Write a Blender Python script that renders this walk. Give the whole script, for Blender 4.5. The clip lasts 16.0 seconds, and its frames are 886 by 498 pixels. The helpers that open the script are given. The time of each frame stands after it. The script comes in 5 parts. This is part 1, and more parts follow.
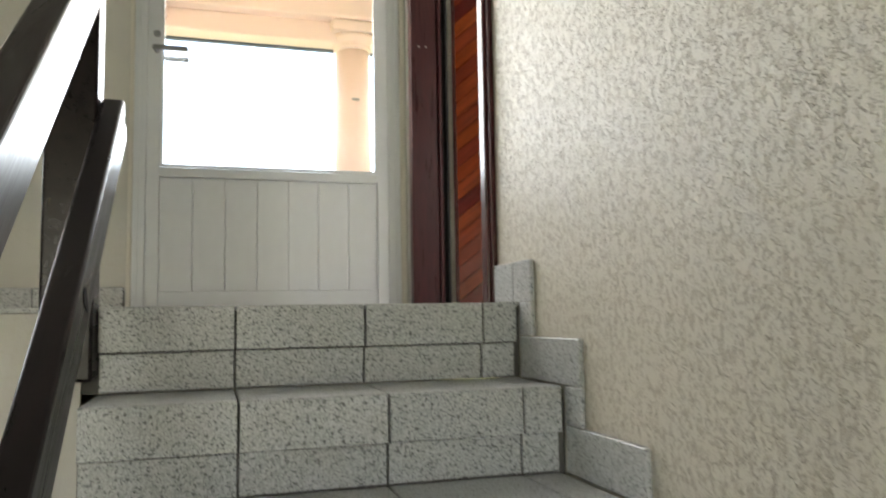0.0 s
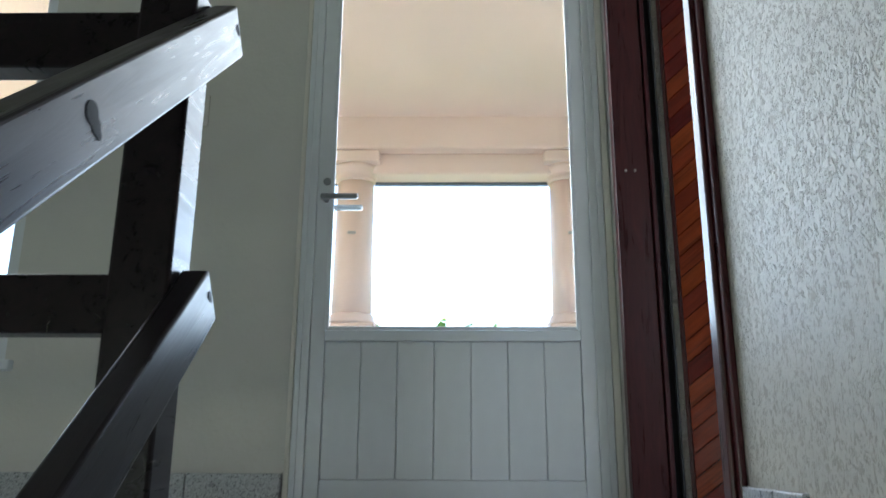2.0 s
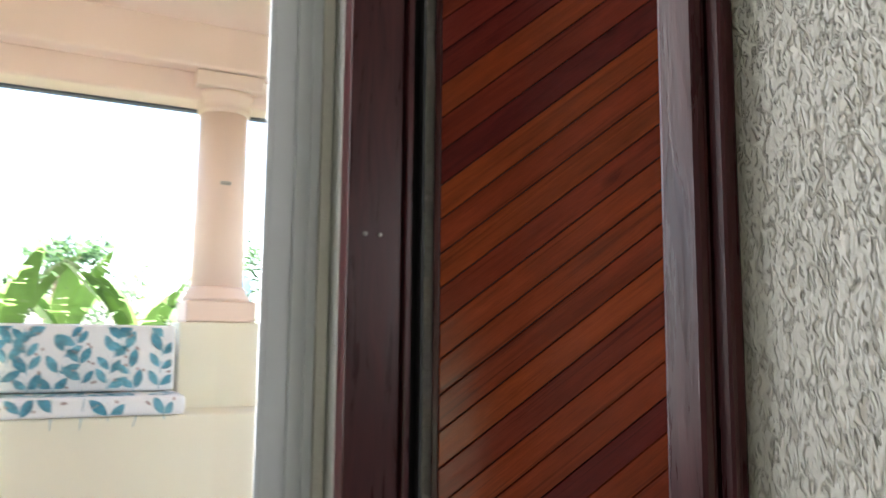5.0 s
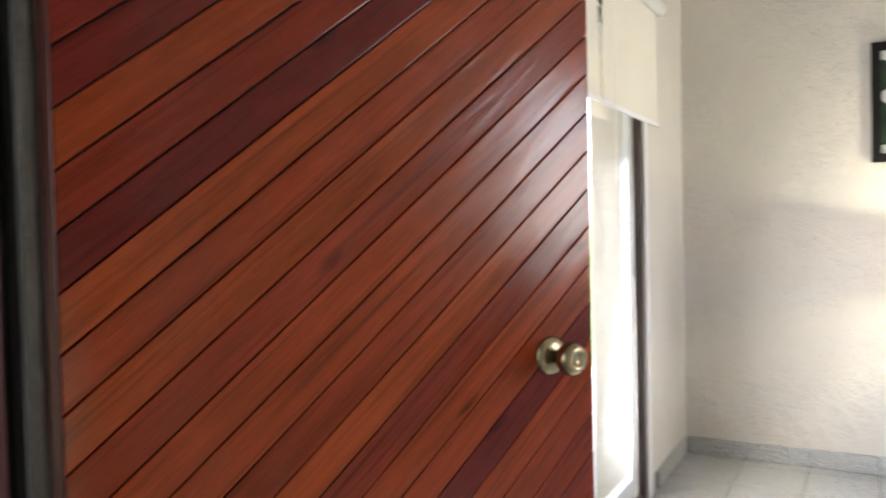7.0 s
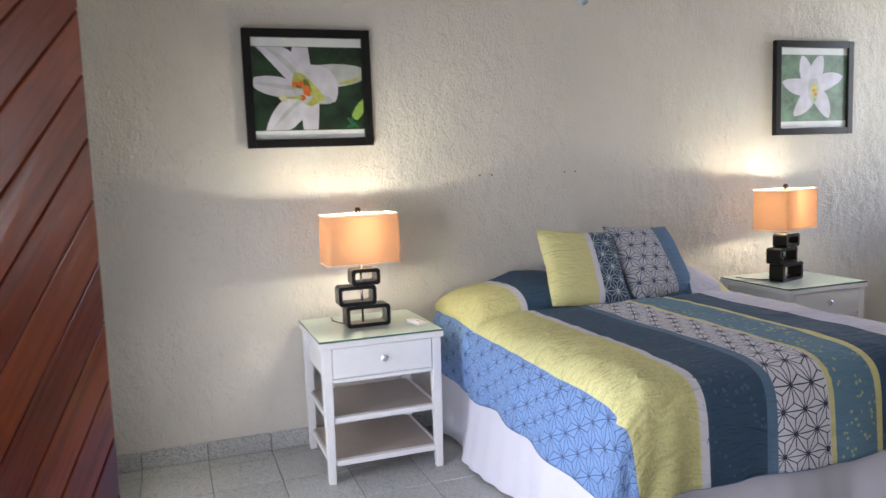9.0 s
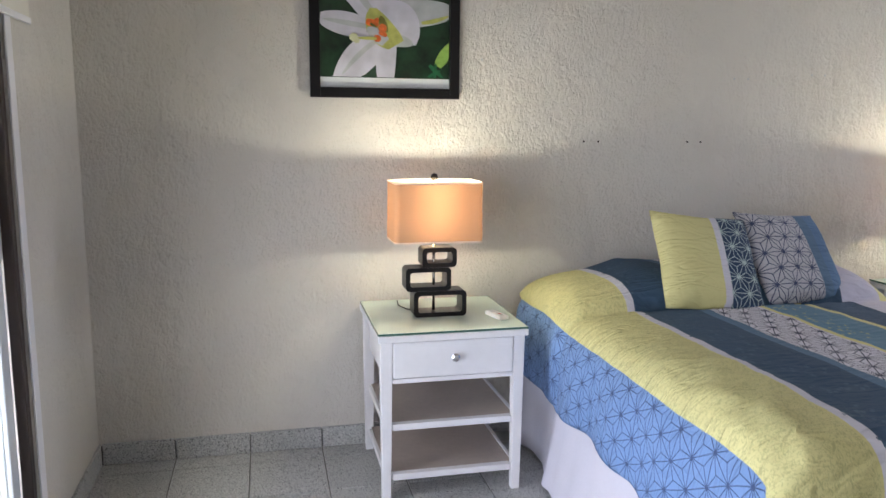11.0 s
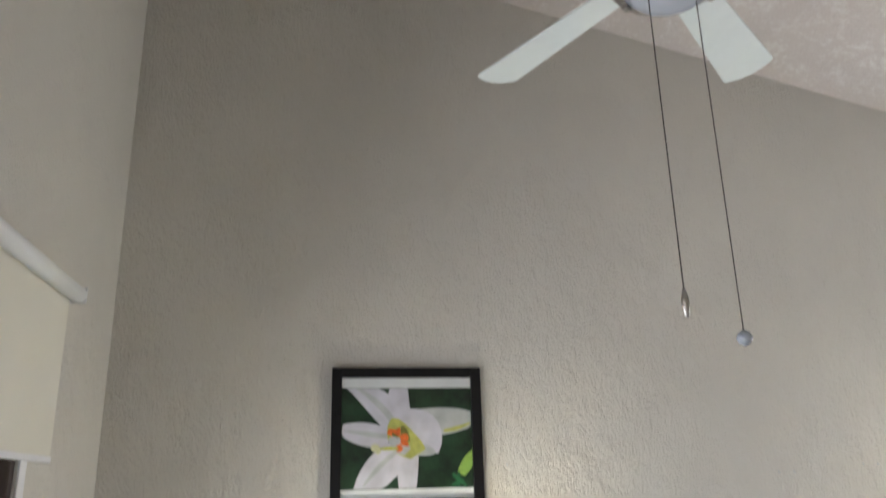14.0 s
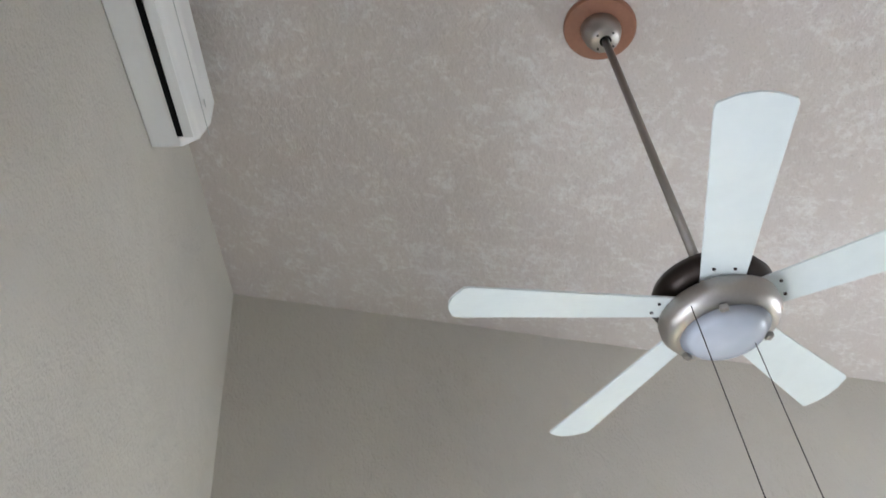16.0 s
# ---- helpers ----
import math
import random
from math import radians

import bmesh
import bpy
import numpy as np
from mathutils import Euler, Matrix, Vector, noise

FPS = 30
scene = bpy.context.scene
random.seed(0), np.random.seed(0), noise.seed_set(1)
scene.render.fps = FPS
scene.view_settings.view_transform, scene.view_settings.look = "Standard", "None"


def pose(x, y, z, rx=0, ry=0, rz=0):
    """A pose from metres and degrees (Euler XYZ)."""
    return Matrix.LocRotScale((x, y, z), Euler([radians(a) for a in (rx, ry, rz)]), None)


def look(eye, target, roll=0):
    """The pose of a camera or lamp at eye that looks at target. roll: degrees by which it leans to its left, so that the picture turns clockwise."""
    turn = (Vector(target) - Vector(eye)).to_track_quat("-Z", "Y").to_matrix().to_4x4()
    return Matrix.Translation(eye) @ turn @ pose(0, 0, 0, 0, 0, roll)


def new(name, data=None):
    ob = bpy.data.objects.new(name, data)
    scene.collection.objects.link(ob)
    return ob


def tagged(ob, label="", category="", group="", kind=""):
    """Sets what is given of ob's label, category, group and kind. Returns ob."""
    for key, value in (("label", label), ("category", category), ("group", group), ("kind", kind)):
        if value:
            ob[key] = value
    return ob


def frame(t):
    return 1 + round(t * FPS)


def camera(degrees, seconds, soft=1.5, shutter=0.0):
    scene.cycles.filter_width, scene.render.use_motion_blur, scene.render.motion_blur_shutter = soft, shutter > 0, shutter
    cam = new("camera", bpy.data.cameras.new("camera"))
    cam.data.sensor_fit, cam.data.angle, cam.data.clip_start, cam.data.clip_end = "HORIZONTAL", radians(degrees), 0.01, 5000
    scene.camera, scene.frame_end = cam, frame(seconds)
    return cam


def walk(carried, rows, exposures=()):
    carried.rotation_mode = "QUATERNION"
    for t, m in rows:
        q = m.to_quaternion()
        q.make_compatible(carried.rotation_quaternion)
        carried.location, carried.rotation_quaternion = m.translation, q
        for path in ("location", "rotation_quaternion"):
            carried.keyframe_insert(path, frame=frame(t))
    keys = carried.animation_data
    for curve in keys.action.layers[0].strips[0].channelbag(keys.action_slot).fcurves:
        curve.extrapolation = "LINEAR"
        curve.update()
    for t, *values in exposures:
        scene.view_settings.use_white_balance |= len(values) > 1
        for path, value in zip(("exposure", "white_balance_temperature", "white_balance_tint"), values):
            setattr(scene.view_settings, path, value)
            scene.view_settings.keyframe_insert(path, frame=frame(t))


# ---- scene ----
cam = camera(60.3, 16.0, shutter=0.4)
PATH = [
    (0, (-0.762, -2.992, -0.033), (-0.183, -1.086, 0.143), -1.0),
    (0.5, (-0.678, -2.876, -0.004), (-0.327, -0.929, 0.288), -0.5),
    (1, (-0.576, -2.759, 0.005), (-0.442, -0.793, 0.35), 1.2),
    (1.5, (-0.533, -2.628, 0.038), (-0.551, -0.674, 0.465), 1.3),
    (1.9, (-0.54, -2.478, 0.149), (-0.566, -0.541, 0.645), 0.5),
    (2, (-0.532, -2.46, 0.164), (-0.563, -0.527, 0.675), 0.3),
    (2.5, (-0.51, -2.301, 0.276), (-0.53, -0.378, 0.824), 0.5),
    (3, (-0.504, -2.148, 0.403), (-0.54, -0.227, 0.959), 0.7),
    (3.5, (-0.534, -1.983, 0.517), (-0.388, -0.054, 1.027), -1.5),
    (4, (-0.538, -1.829, 0.611), (-0.082, 0.073, 1.027), -1.9),
    (4.2, (-0.531, -1.74, 0.649), (0.002, 0.147, 1.039), -1.1),
    (6.3, (-0.391, -1.059, 1.083), (1.072, 0.305, 1.108), 0.6),
    (6.5, (-0.388, -1.006, 1.078), (1.148, 0.272, 1.159), -0.4),
    (7, (-0.344, -0.908, 1.208), (1.4, 0.07, 1.152), -1.3),
    (7.5, (-0.239, -0.766, 1.278), (1.684, -0.222, 1.199), -1.8),
    (8, (-0.16, -0.686, 1.341), (1.833, -0.565, 1.23), -1.3),
    (8.5, (-0.089, -0.588, 1.35), (1.863, -0.999, 1.195), -2.7),
    (9, (0.051, -0.555, 1.363), (1.924, -1.22, 1.14), -2.1),
    (9.5, (0.252, -0.594, 1.348), (2.092, -1.334, 1.086), -0.5),
    (10, (0.447, -0.624, 1.323), (2.279, -1.36, 1.002), -0.4),
    (10.2, (0.5, -0.639, 1.309), (2.359, -1.289, 0.965), -0.7),
    (12.3, (0.672, -0.877, 1.451), (2.639, -1.192, 1.219), 1.7),
    (12.5, (0.675, -0.882, 1.452), (2.647, -1.194, 1.283), 1.5),
    (13, (0.68, -0.876, 1.447), (2.655, -1.179, 1.471), 0.5),
    (13.5, (0.661, -0.879, 1.489), (2.611, -1.185, 1.790), -0.6),
    (14, (0.63, -0.881, 1.538), (2.52, -1.184, 2.141), -1.4),
    (14.5, (0.613, -0.865, 1.556), (2.418, -1.14, 2.397), -2.6),
    (15, (0.588, -0.859, 1.609), (2.303, -1.092, 2.619), -3.8),
    (15.5, (0.566, -0.859, 1.638), (2.159, -1.056, 2.831), -6.0),
    (16, (0.564, -0.859, 1.647), (2.058, -1.012, 2.967), -7.1),
]
walk(cam, [(t, look(e, g, r)) for t, e, g, r in PATH],
     exposures=[(0, 3.5, 7200, 15), (1.0, 3.0, 6500, 12), (2.0, 2.75, 5700, 10), (3.0, 2.72, 6200, 15), (4.2, 2.6, 6300, 17),
                (6.3, 3.62, 6800, 17), (7.0, 3.58, 6700, 17), (7.5, 3.15, 6700, 16), (8.0, 2.97, 6600, 16), (8.5, 2.8, 6400, 18), (9.0, 2.5, 6300, 20), (10.2, 2.38, 6250, 20), (12.3, 2.34, 6200, 18), (14, 2.6, 6300, 17), (14.5, 2.85, 6100, 16), (16, 3.12, 5950, 16)])

# ---- sky, sun and window light ----
world = bpy.data.worlds.new("world")
scene.world = world
world.use_nodes = True
wn = world.node_tree
wn.nodes.clear()
sky = wn.nodes.new("ShaderNodeTexSky")
sky.sky_type = "NISHITA"
sky.sun_disc = False
sky.sun_elevation, sky.sun_rotation = radians(55), radians(150)
sky.air_density, sky.dust_density = 1.0, 2.0
back = wn.nodes.new("ShaderNodeBackground")
back.inputs["Strength"].default_value = 0.15
wout = wn.nodes.new("ShaderNodeOutputWorld")
wn.links.new(sky.outputs[0], back.inputs[0])
wn.links.new(back.outputs[0], wout.inputs[0])


def lamp(name, kind, power, color, m, size=None, size_y=None):
    data = bpy.data.lights.new(name, kind)
    data.energy, data.color = power, color
    if kind == "AREA":
        data.shape, data.size, data.size_y = "RECTANGLE", size, size_y
    if kind == "POINT":
        data.shadow_soft_size = size
    if kind == "SUN":
        data.angle = size
    ob = new(name, data)
    ob.matrix_world = m
    return ob


lamp("sun", "SUN", 3.2, (1.0, 0.94, 0.85), look((-6, -10, 16), (0, 0, 0)), radians(0.6))
DAY = (0.93, 0.97, 1.0)
lamp("sky_light_terrace_door", "AREA", 3.5, DAY, look((-0.54, 0.12, 1.3), (-0.54, -3, 1.0)), 0.8, 1.4)
lamp("sky_light_stair_window", "AREA", 3.1, DAY, look((-2.44, 0.12, 1.2), (-2.3, -3, 0.6)), 1.1, 1.4)
lamp("sky_light_sliding_door", "AREA", 8.0, DAY, look((1.91, 0.085, 0.82), (1.95, -3, 0.40)), 2.0, 1.3).data.spread = radians(150)
lamp("sky_light_side_window", "AREA", 3.0, DAY, look((3.21, -5.34, 1.65), (2.0, -1, 2.7)), 0.88, 1.35).data.spread = radians(130)
# Added warm fill from behind the stairs; its source is unseen.
lamp("warm_fill_behind_stairs", "AREA", 1.4, (1.0, 0.93, 0.82), look((-1.7, -6.05, -0.1), (-1.2, -2, -0.3)), 1.7, 1.5)

# ---- materials ----
def nodes_of(name):
    m = bpy.data.materials.new(name)
    m.use_nodes = True
    t = m.node_tree
    return m, t, t.nodes["Principled BSDF"]


def mathn(t, op, a, b=None, c=None):
    n = t.nodes.new("ShaderNodeMath")
    n.operation = op
    for i, v in enumerate((a, b, c)):
        if v is None:
            continue
        if isinstance(v, (int, float)):
            n.inputs[i].default_value = v
        else:
            t.links.new(v, n.inputs[i])
    return n.outputs[0]


def mixc(t, fac, a, b):
    n = t.nodes.new("ShaderNodeMix")
    n.data_type = "RGBA"
    for i, v in ((0, fac), (6, a), (7, b)):
        if isinstance(v, tuple):
            n.inputs[i].default_value = (*v, 1)
        elif isinstance(v, (int, float)):
            n.inputs[i].default_value = v
        else:
            t.links.new(v, n.inputs[i])
    return n.outputs[2]


def coords(t, scale=(1, 1, 1), rot=(0, 0, 0), kind="Object"):
    tc = t.nodes.new("ShaderNodeTexCoord")
    mp = t.nodes.new("ShaderNodeMapping")
    mp.inputs["Scale"].default_value = scale
    mp.inputs["Rotation"].default_value = rot
    t.links.new(tc.outputs[kind], mp.inputs[0])
    return mp.outputs[0]


def noisen(t, vec, scale, detail=4.0, rough=0.55, distort=0.0):
    n = t.nodes.new("ShaderNodeTexNoise")
    n.inputs["Scale"].default_value = scale
    n.inputs["Detail"].default_value = detail
    n.inputs["Roughness"].default_value = rough
    n.inputs["Distortion"].default_value = distort
    t.links.new(vec, n.inputs["Vector"])
    return n.outputs[0]


def span(t, v, lo, hi, a=0.0, b=1.0):
    n = t.nodes.new("ShaderNodeMapRange")
    n.inputs[1].default_value, n.inputs[2].default_value = lo, hi
    n.inputs[3].default_value, n.inputs[4].default_value = a, b
    t.links.new(v, n.inputs[0])
    return n.outputs[0]


def bumpn(t, p, height, dist, strength=1.0):
    n = t.nodes.new("ShaderNodeBump")
    n.inputs["Strength"].default_value = strength
    n.inputs["Distance"].default_value = dist
    t.links.new(height, n.inputs["Height"])
    t.links.new(n.outputs[0], p.inputs["Normal"])


def paint(name, color, rough=0.5, metal=0.0, var=0.08, big=1.5, fine=60.0, bump=0.0004, spread=0.0, kind="Object"):
    """A plain surface with grain and blotches. spread: how much alike pieces differ from each other."""
    m, t, p = nodes_of(name)
    v = coords(t, kind=kind)
    a, b = noisen(t, v, big, 3), noisen(t, v, fine, 3)
    mix = mathn(t, "ADD", mathn(t, "MULTIPLY", a, 0.65), mathn(t, "MULTIPLY", b, 0.35))
    dark = tuple(c * (1 - 2.2 * var) for c in color)
    lite = tuple(min(1, c * (1 + 1.4 * var)) for c in color)
    col = mixc(t, span(t, mix, 0.3, 0.7), dark, lite)
    if spread:
        oi = t.nodes.new("ShaderNodeObjectInfo")
        hs = t.nodes.new("ShaderNodeHueSaturation")
        t.links.new(span(t, oi.outputs["Random"], 0, 1, 1 - spread, 1 + spread), hs.inputs["Value"])
        t.links.new(col, hs.inputs["Color"])
        col = hs.outputs[0]
    t.links.new(col, p.inputs["Base Color"])
    t.links.new(span(t, mix, 0.3, 0.7, rough * 0.85, min(1, rough * 1.15)), p.inputs["Roughness"])
    p.inputs["Metallic"].default_value = metal
    if bump:
        bumpn(t, p, b, bump)
    return m


def plaster(name, color, depth, scale, var=0.06, rough=0.85, stain=(0.5, 0.45, 0.36), stretch=(1, 1, 1), lumps=0.004):
    m, t, p = nodes_of(name)
    v = coords(t, stretch)
    big, mid, fine = noisen(t, v, 1.1, 4, 0.6), noisen(t, v, scale * 0.12, 3), noisen(t, v, scale, 4, 0.6, 0.6)
    col = mixc(t, span(t, big, 0.35, 0.7), tuple(c * (1 - var) for c in color), tuple(min(1, c * (1 + var)) for c in color))
    col = mixc(t, span(t, mathn(t, "MULTIPLY", noisen(t, v, 2.3, 6, 0.7), fine), 0.3, 0.5, 0, 0.25), col, stain)
    t.links.new(col, p.inputs["Base Color"])
    p.inputs["Roughness"].default_value = rough
    h = mathn(t, "ADD", mathn(t, "MULTIPLY", fine, depth), mathn(t, "MULTIPLY", mid, lumps))
    bumpn(t, p, h, 1.0)
    return m


def wormy_plaster(name):
    """Thick worm-like relief: short raised off-white strokes; shade in the recesses is put into the ground colour."""
    m, t, p = nodes_of(name)
    v = coords(t, (1.0, 1.0, 0.55), (0.12, 0, 0))
    warp = noisen(t, v, 70, 2, 0.5, 0.0)
    a = noisen(t, v, 135, 2.0, 0.5, 1.9)
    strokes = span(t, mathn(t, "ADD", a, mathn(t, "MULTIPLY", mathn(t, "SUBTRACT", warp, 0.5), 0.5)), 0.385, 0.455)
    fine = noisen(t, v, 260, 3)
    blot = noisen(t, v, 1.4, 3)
    # Ground tone set darker to carry the shade between strokes.
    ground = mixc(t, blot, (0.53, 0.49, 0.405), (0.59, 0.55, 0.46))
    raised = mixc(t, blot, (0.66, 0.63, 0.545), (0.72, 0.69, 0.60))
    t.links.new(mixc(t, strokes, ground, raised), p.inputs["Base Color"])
    t.links.new(span(t, strokes, 0, 1, 0.75, 0.42), p.inputs["Roughness"])
    bumpn(t, p, mathn(t, "ADD", mathn(t, "ADD", mathn(t, "MULTIPLY", strokes, 0.0085), mathn(t, "MULTIPLY", a, 0.004)), mathn(t, "MULTIPLY", fine, 0.0006)), 1.0)
    return m


def granite(name, base, speck, rough=0.25, light=(0.66, 0.67, 0.67)):
    m, t, p = nodes_of(name)
    v = coords(t)
    oi = t.nodes.new("ShaderNodeObjectInfo")
    off = t.nodes.new("ShaderNodeVectorMath")
    off.operation = "ADD"
    t.links.new(v, off.inputs[0])
    t.links.new(mathn(t, "MULTIPLY", oi.outputs["Random"], 37.0), off.inputs[1])
    v = off.outputs[0]
    a, b, c = noisen(t, v, 165, 2, 0.6, 0.8), noisen(t, v, 210, 2.5), noisen(t, v, 5, 3)
    col = mixc(t, span(t, b, 0.4, 0.62), base, light)
    col = mixc(t, span(t, a, 0.565, 0.61), col, speck)
    col = mixc(t, span(t, c, 0.45, 0.75, 0, 0.3), col, (0.36, 0.36, 0.34))
    hs = t.nodes.new("ShaderNodeHueSaturation")
    t.links.new(span(t, oi.outputs["Random"], 0, 1, 0.93, 1.07), hs.inputs["Value"])
    t.links.new(col, hs.inputs["Color"])
    t.links.new(hs.outputs[0], p.inputs["Base Color"])
    t.links.new(span(t, c, 0.3, 0.7, rough * 0.92, rough * 1.12), p.inputs["Roughness"])
    bumpn(t, p, a, 0.0005)
    return m


def timber(name, dark, lite, rough=0.28, grain=(4, 4, 60), spread=0.2, kind="Object"):
    """Stained timber; the grain runs along the axis whose scale is the smallest."""
    m, t, p = nodes_of(name)
    tc = t.nodes.new("ShaderNodeTexCoord")
    oi = t.nodes.new("ShaderNodeObjectInfo")
    off = t.nodes.new("ShaderNodeVectorMath")
    off.operation = "ADD"
    t.links.new(tc.outputs[kind], off.inputs[0])
    t.links.new(mathn(t, "MULTIPLY", oi.outputs["Random"], 53.0), off.inputs[1])
    mp = t.nodes.new("ShaderNodeMapping")
    mp.inputs["Scale"].default_value = grain
    t.links.new(off.outputs[0], mp.inputs[0])
    v = mp.outputs[0]
    a, b = noisen(t, v, 1.0, 5, 0.6, 1.2), noisen(t, v, 5.0, 4, 0.65)
    mix = mathn(t, "ADD", mathn(t, "MULTIPLY", a, 0.86), mathn(t, "MULTIPLY", b, 0.14))
    col = mixc(t, span(t, mix, 0.30, 0.70), dark, lite)
    hs = t.nodes.new("ShaderNodeHueSaturation")
    t.links.new(span(t, oi.outputs["Random"], 0, 1, 1 - spread, 1 + spread), hs.inputs["Value"])
    t.links.new(span(t, mathn(t, "FRACT", mathn(t, "MULTIPLY", oi.outputs["Random"], 7.3)), 0, 1, 0.495, 0.51), hs.inputs["Hue"])
    t.links.new(col, hs.inputs["Color"])
    t.links.new(hs.outputs[0], p.inputs["Base Color"])
    t.links.new(span(t, mix, 0.3, 0.7, rough * 0.75, rough * 1.35), p.inputs["Roughness"])
    bumpn(t, p, mix, 0.0006)
    return m


def glass(name, color=(1, 1, 1), rough=0.0):
    m, t, p = nodes_of(name)
    t.nodes.remove(p)
    tr, gl, mx = t.nodes.new("ShaderNodeBsdfTransparent"), t.nodes.new("ShaderNodeBsdfGlossy"), t.nodes.new("ShaderNodeMixShader")
    lw = t.nodes.new("ShaderNodeLayerWeight")
    lw.inputs[0].default_value = 0.5
    gloss = mathn(t, "ADD", mathn(t, "MULTIPLY", mathn(t, "POWER", lw.outputs["Facing"], 4.0), 0.6), 0.03)
    tr.inputs[0].default_value = (*color, 1)
    gl.inputs["Roughness"].default_value = rough
    t.links.new(gloss, mx.inputs[0])
    t.links.new(tr.outputs[0], mx.inputs[1])
    t.links.new(gl.outputs[0], mx.inputs[2])
    t.links.new(mx.outputs[0], t.nodes["Material Output"].inputs[0])
    return m


def stripes_cloth(name, stops, star_bands=(), dots=(), squiggle=(), star_size=0.085):
    """Printed cotton. UV in metres: u across the stripes, v along them. stops: (u, colour) from small to large u.
    star_bands: (u0, u1, line colour, line share); dots and squiggle: (u0, u1, colour)."""
    m, t, p = nodes_of(name)
    tc = t.nodes.new("ShaderNodeTexCoord")
    sep = t.nodes.new("ShaderNodeSeparateXYZ")
    t.links.new(tc.outputs["UV"], sep.inputs[0])
    u, v = sep.outputs[0], sep.outputs[1]
    lo, hi = stops[0][0], stops[-1][0] + 0.5
    ramp = t.nodes.new("ShaderNodeValToRGB")
    ramp.color_ramp.interpolation = "CONSTANT"
    el = ramp.color_ramp.elements
    el[0].position, el[0].color = 0.0, (*stops[0][1], 1)
    el[1].position, el[1].color = (stops[1][0] - lo) / (hi - lo), (*stops[1][1], 1)
    for s, c in stops[2:]:
        e = el.new((s - lo) / (hi - lo))
        e.color = (*c, 1)
    t.links.new(span(t, u, lo, hi), ramp.inputs[0])
    col = ramp.outputs[0]

    def band(u0, u1):
        return mathn(t, "MULTIPLY", mathn(t, "GREATER_THAN", u, u0), mathn(t, "LESS_THAN", u, u1))

    if star_bands:
        # triangles of side star_size, each split from its middle to its three corners: six-rayed stars
        h = star_size * 0.866

        def across(deg):
            ang = radians(deg)
            return mathn(t, "FRACT", mathn(t, "ADD", mathn(t, "MULTIPLY", u, math.cos(ang) / h), mathn(t, "ADD", mathn(t, "MULTIPLY", v, math.sin(ang) / h), 40.0)))
        fp, fq = across(30), across(150)
        both = mathn(t, "ADD", fp, fq)
        flip = mathn(t, "GREATER_THAN", both, 1.0)
        l1, l2, l3 = mathn(t, "ABSOLUTE", mathn(t, "SUBTRACT", flip, fp)), mathn(t, "ABSOLUTE", mathn(t, "SUBTRACT", flip, fq)), mathn(t, "ABSOLUTE", mathn(t, "SUBTRACT", 1.0, both))
        low, top = mathn(t, "MINIMUM", mathn(t, "MINIMUM", l1, l2), l3), mathn(t, "MAXIMUM", mathn(t, "MAXIMUM", l1, l2), l3)
        gap = mathn(t, "SUBTRACT", mathn(t, "SUBTRACT", 1.0, top), mathn(t, "MULTIPLY", low, 2.0))
        best = mathn(t, "MINIMUM", mathn(t, "MULTIPLY", low, h), mathn(t, "MULTIPLY", gap, h * 0.577))
        for u0, u1, lc, share in star_bands:
            line = mathn(t, "LESS_THAN", best, star_size * share)
            col = mixc(t, mathn(t, "MULTIPLY", band(u0, u1), line), col, lc)
    for u0, u1, dc in dots:
        vo = t.nodes.new("ShaderNodeTexVoronoi")
        vo.inputs["Scale"].default_value = 45
        t.links.new(tc.outputs["UV"], vo.inputs["Vector"])
        patch = mathn(t, "GREATER_THAN", noisen(t, tc.outputs["UV"], 7, 2), 0.5)
        spot = mathn(t, "MULTIPLY", mathn(t, "LESS_THAN", vo.outputs["Distance"], 0.28), patch)
        col = mixc(t, mathn(t, "MULTIPLY", band(u0, u1), spot), col, dc)
    for u0, u1, dc in squiggle:
        w = noisen(t, tc.outputs["UV"], 90, 1, 0.5, 1.0)
        line = mathn(t, "LESS_THAN", mathn(t, "ABSOLUTE", mathn(t, "SUBTRACT", w, 0.5)), 0.035)
        col = mixc(t, mathn(t, "MULTIPLY", band(u0, u1), mathn(t, "MULTIPLY", line, 0.55)), col, dc)
    t.links.new(col, p.inputs["Base Color"])
    p.inputs["Roughness"].default_value = 0.9
    ov = coords(t)
    crease = noisen(t, ov, 9, 3, 0.5, 0.8)
    weave = noisen(t, ov, 600, 1)
    fold = noisen(t, coords(t, (7, 26, 1), (0, 0, 0.5), "UV"), 1.0, 2, 0.5, 0.7)
    fold = mathn(t, "POWER", mathn(t, "SUBTRACT", 1.0, mathn(t, "ABSOLUTE", mathn(t, "MULTIPLY", mathn(t, "SUBTRACT", fold, 0.5), 3.0))), 2.0)
    h = mathn(t, "ADD", mathn(t, "MULTIPLY", crease, 0.010), mathn(t, "MULTIPLY", fold, 0.0050))
    bumpn(t, p, mathn(t, "ADD", h, mathn(t, "MULTIPLY", weave, 0.0003)), 1.0)
    return m


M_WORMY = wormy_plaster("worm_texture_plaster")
M_STAIRWALL = plaster("stair_wall_paint", (0.60, 0.59, 0.545), 0.0012, 60)
M_ROOMWALL = plaster("cream_rough_plaster", (0.67, 0.635, 0.575), 0.0095, 92, 0.05, stretch=(1, 1, 0.75), lumps=0.020)


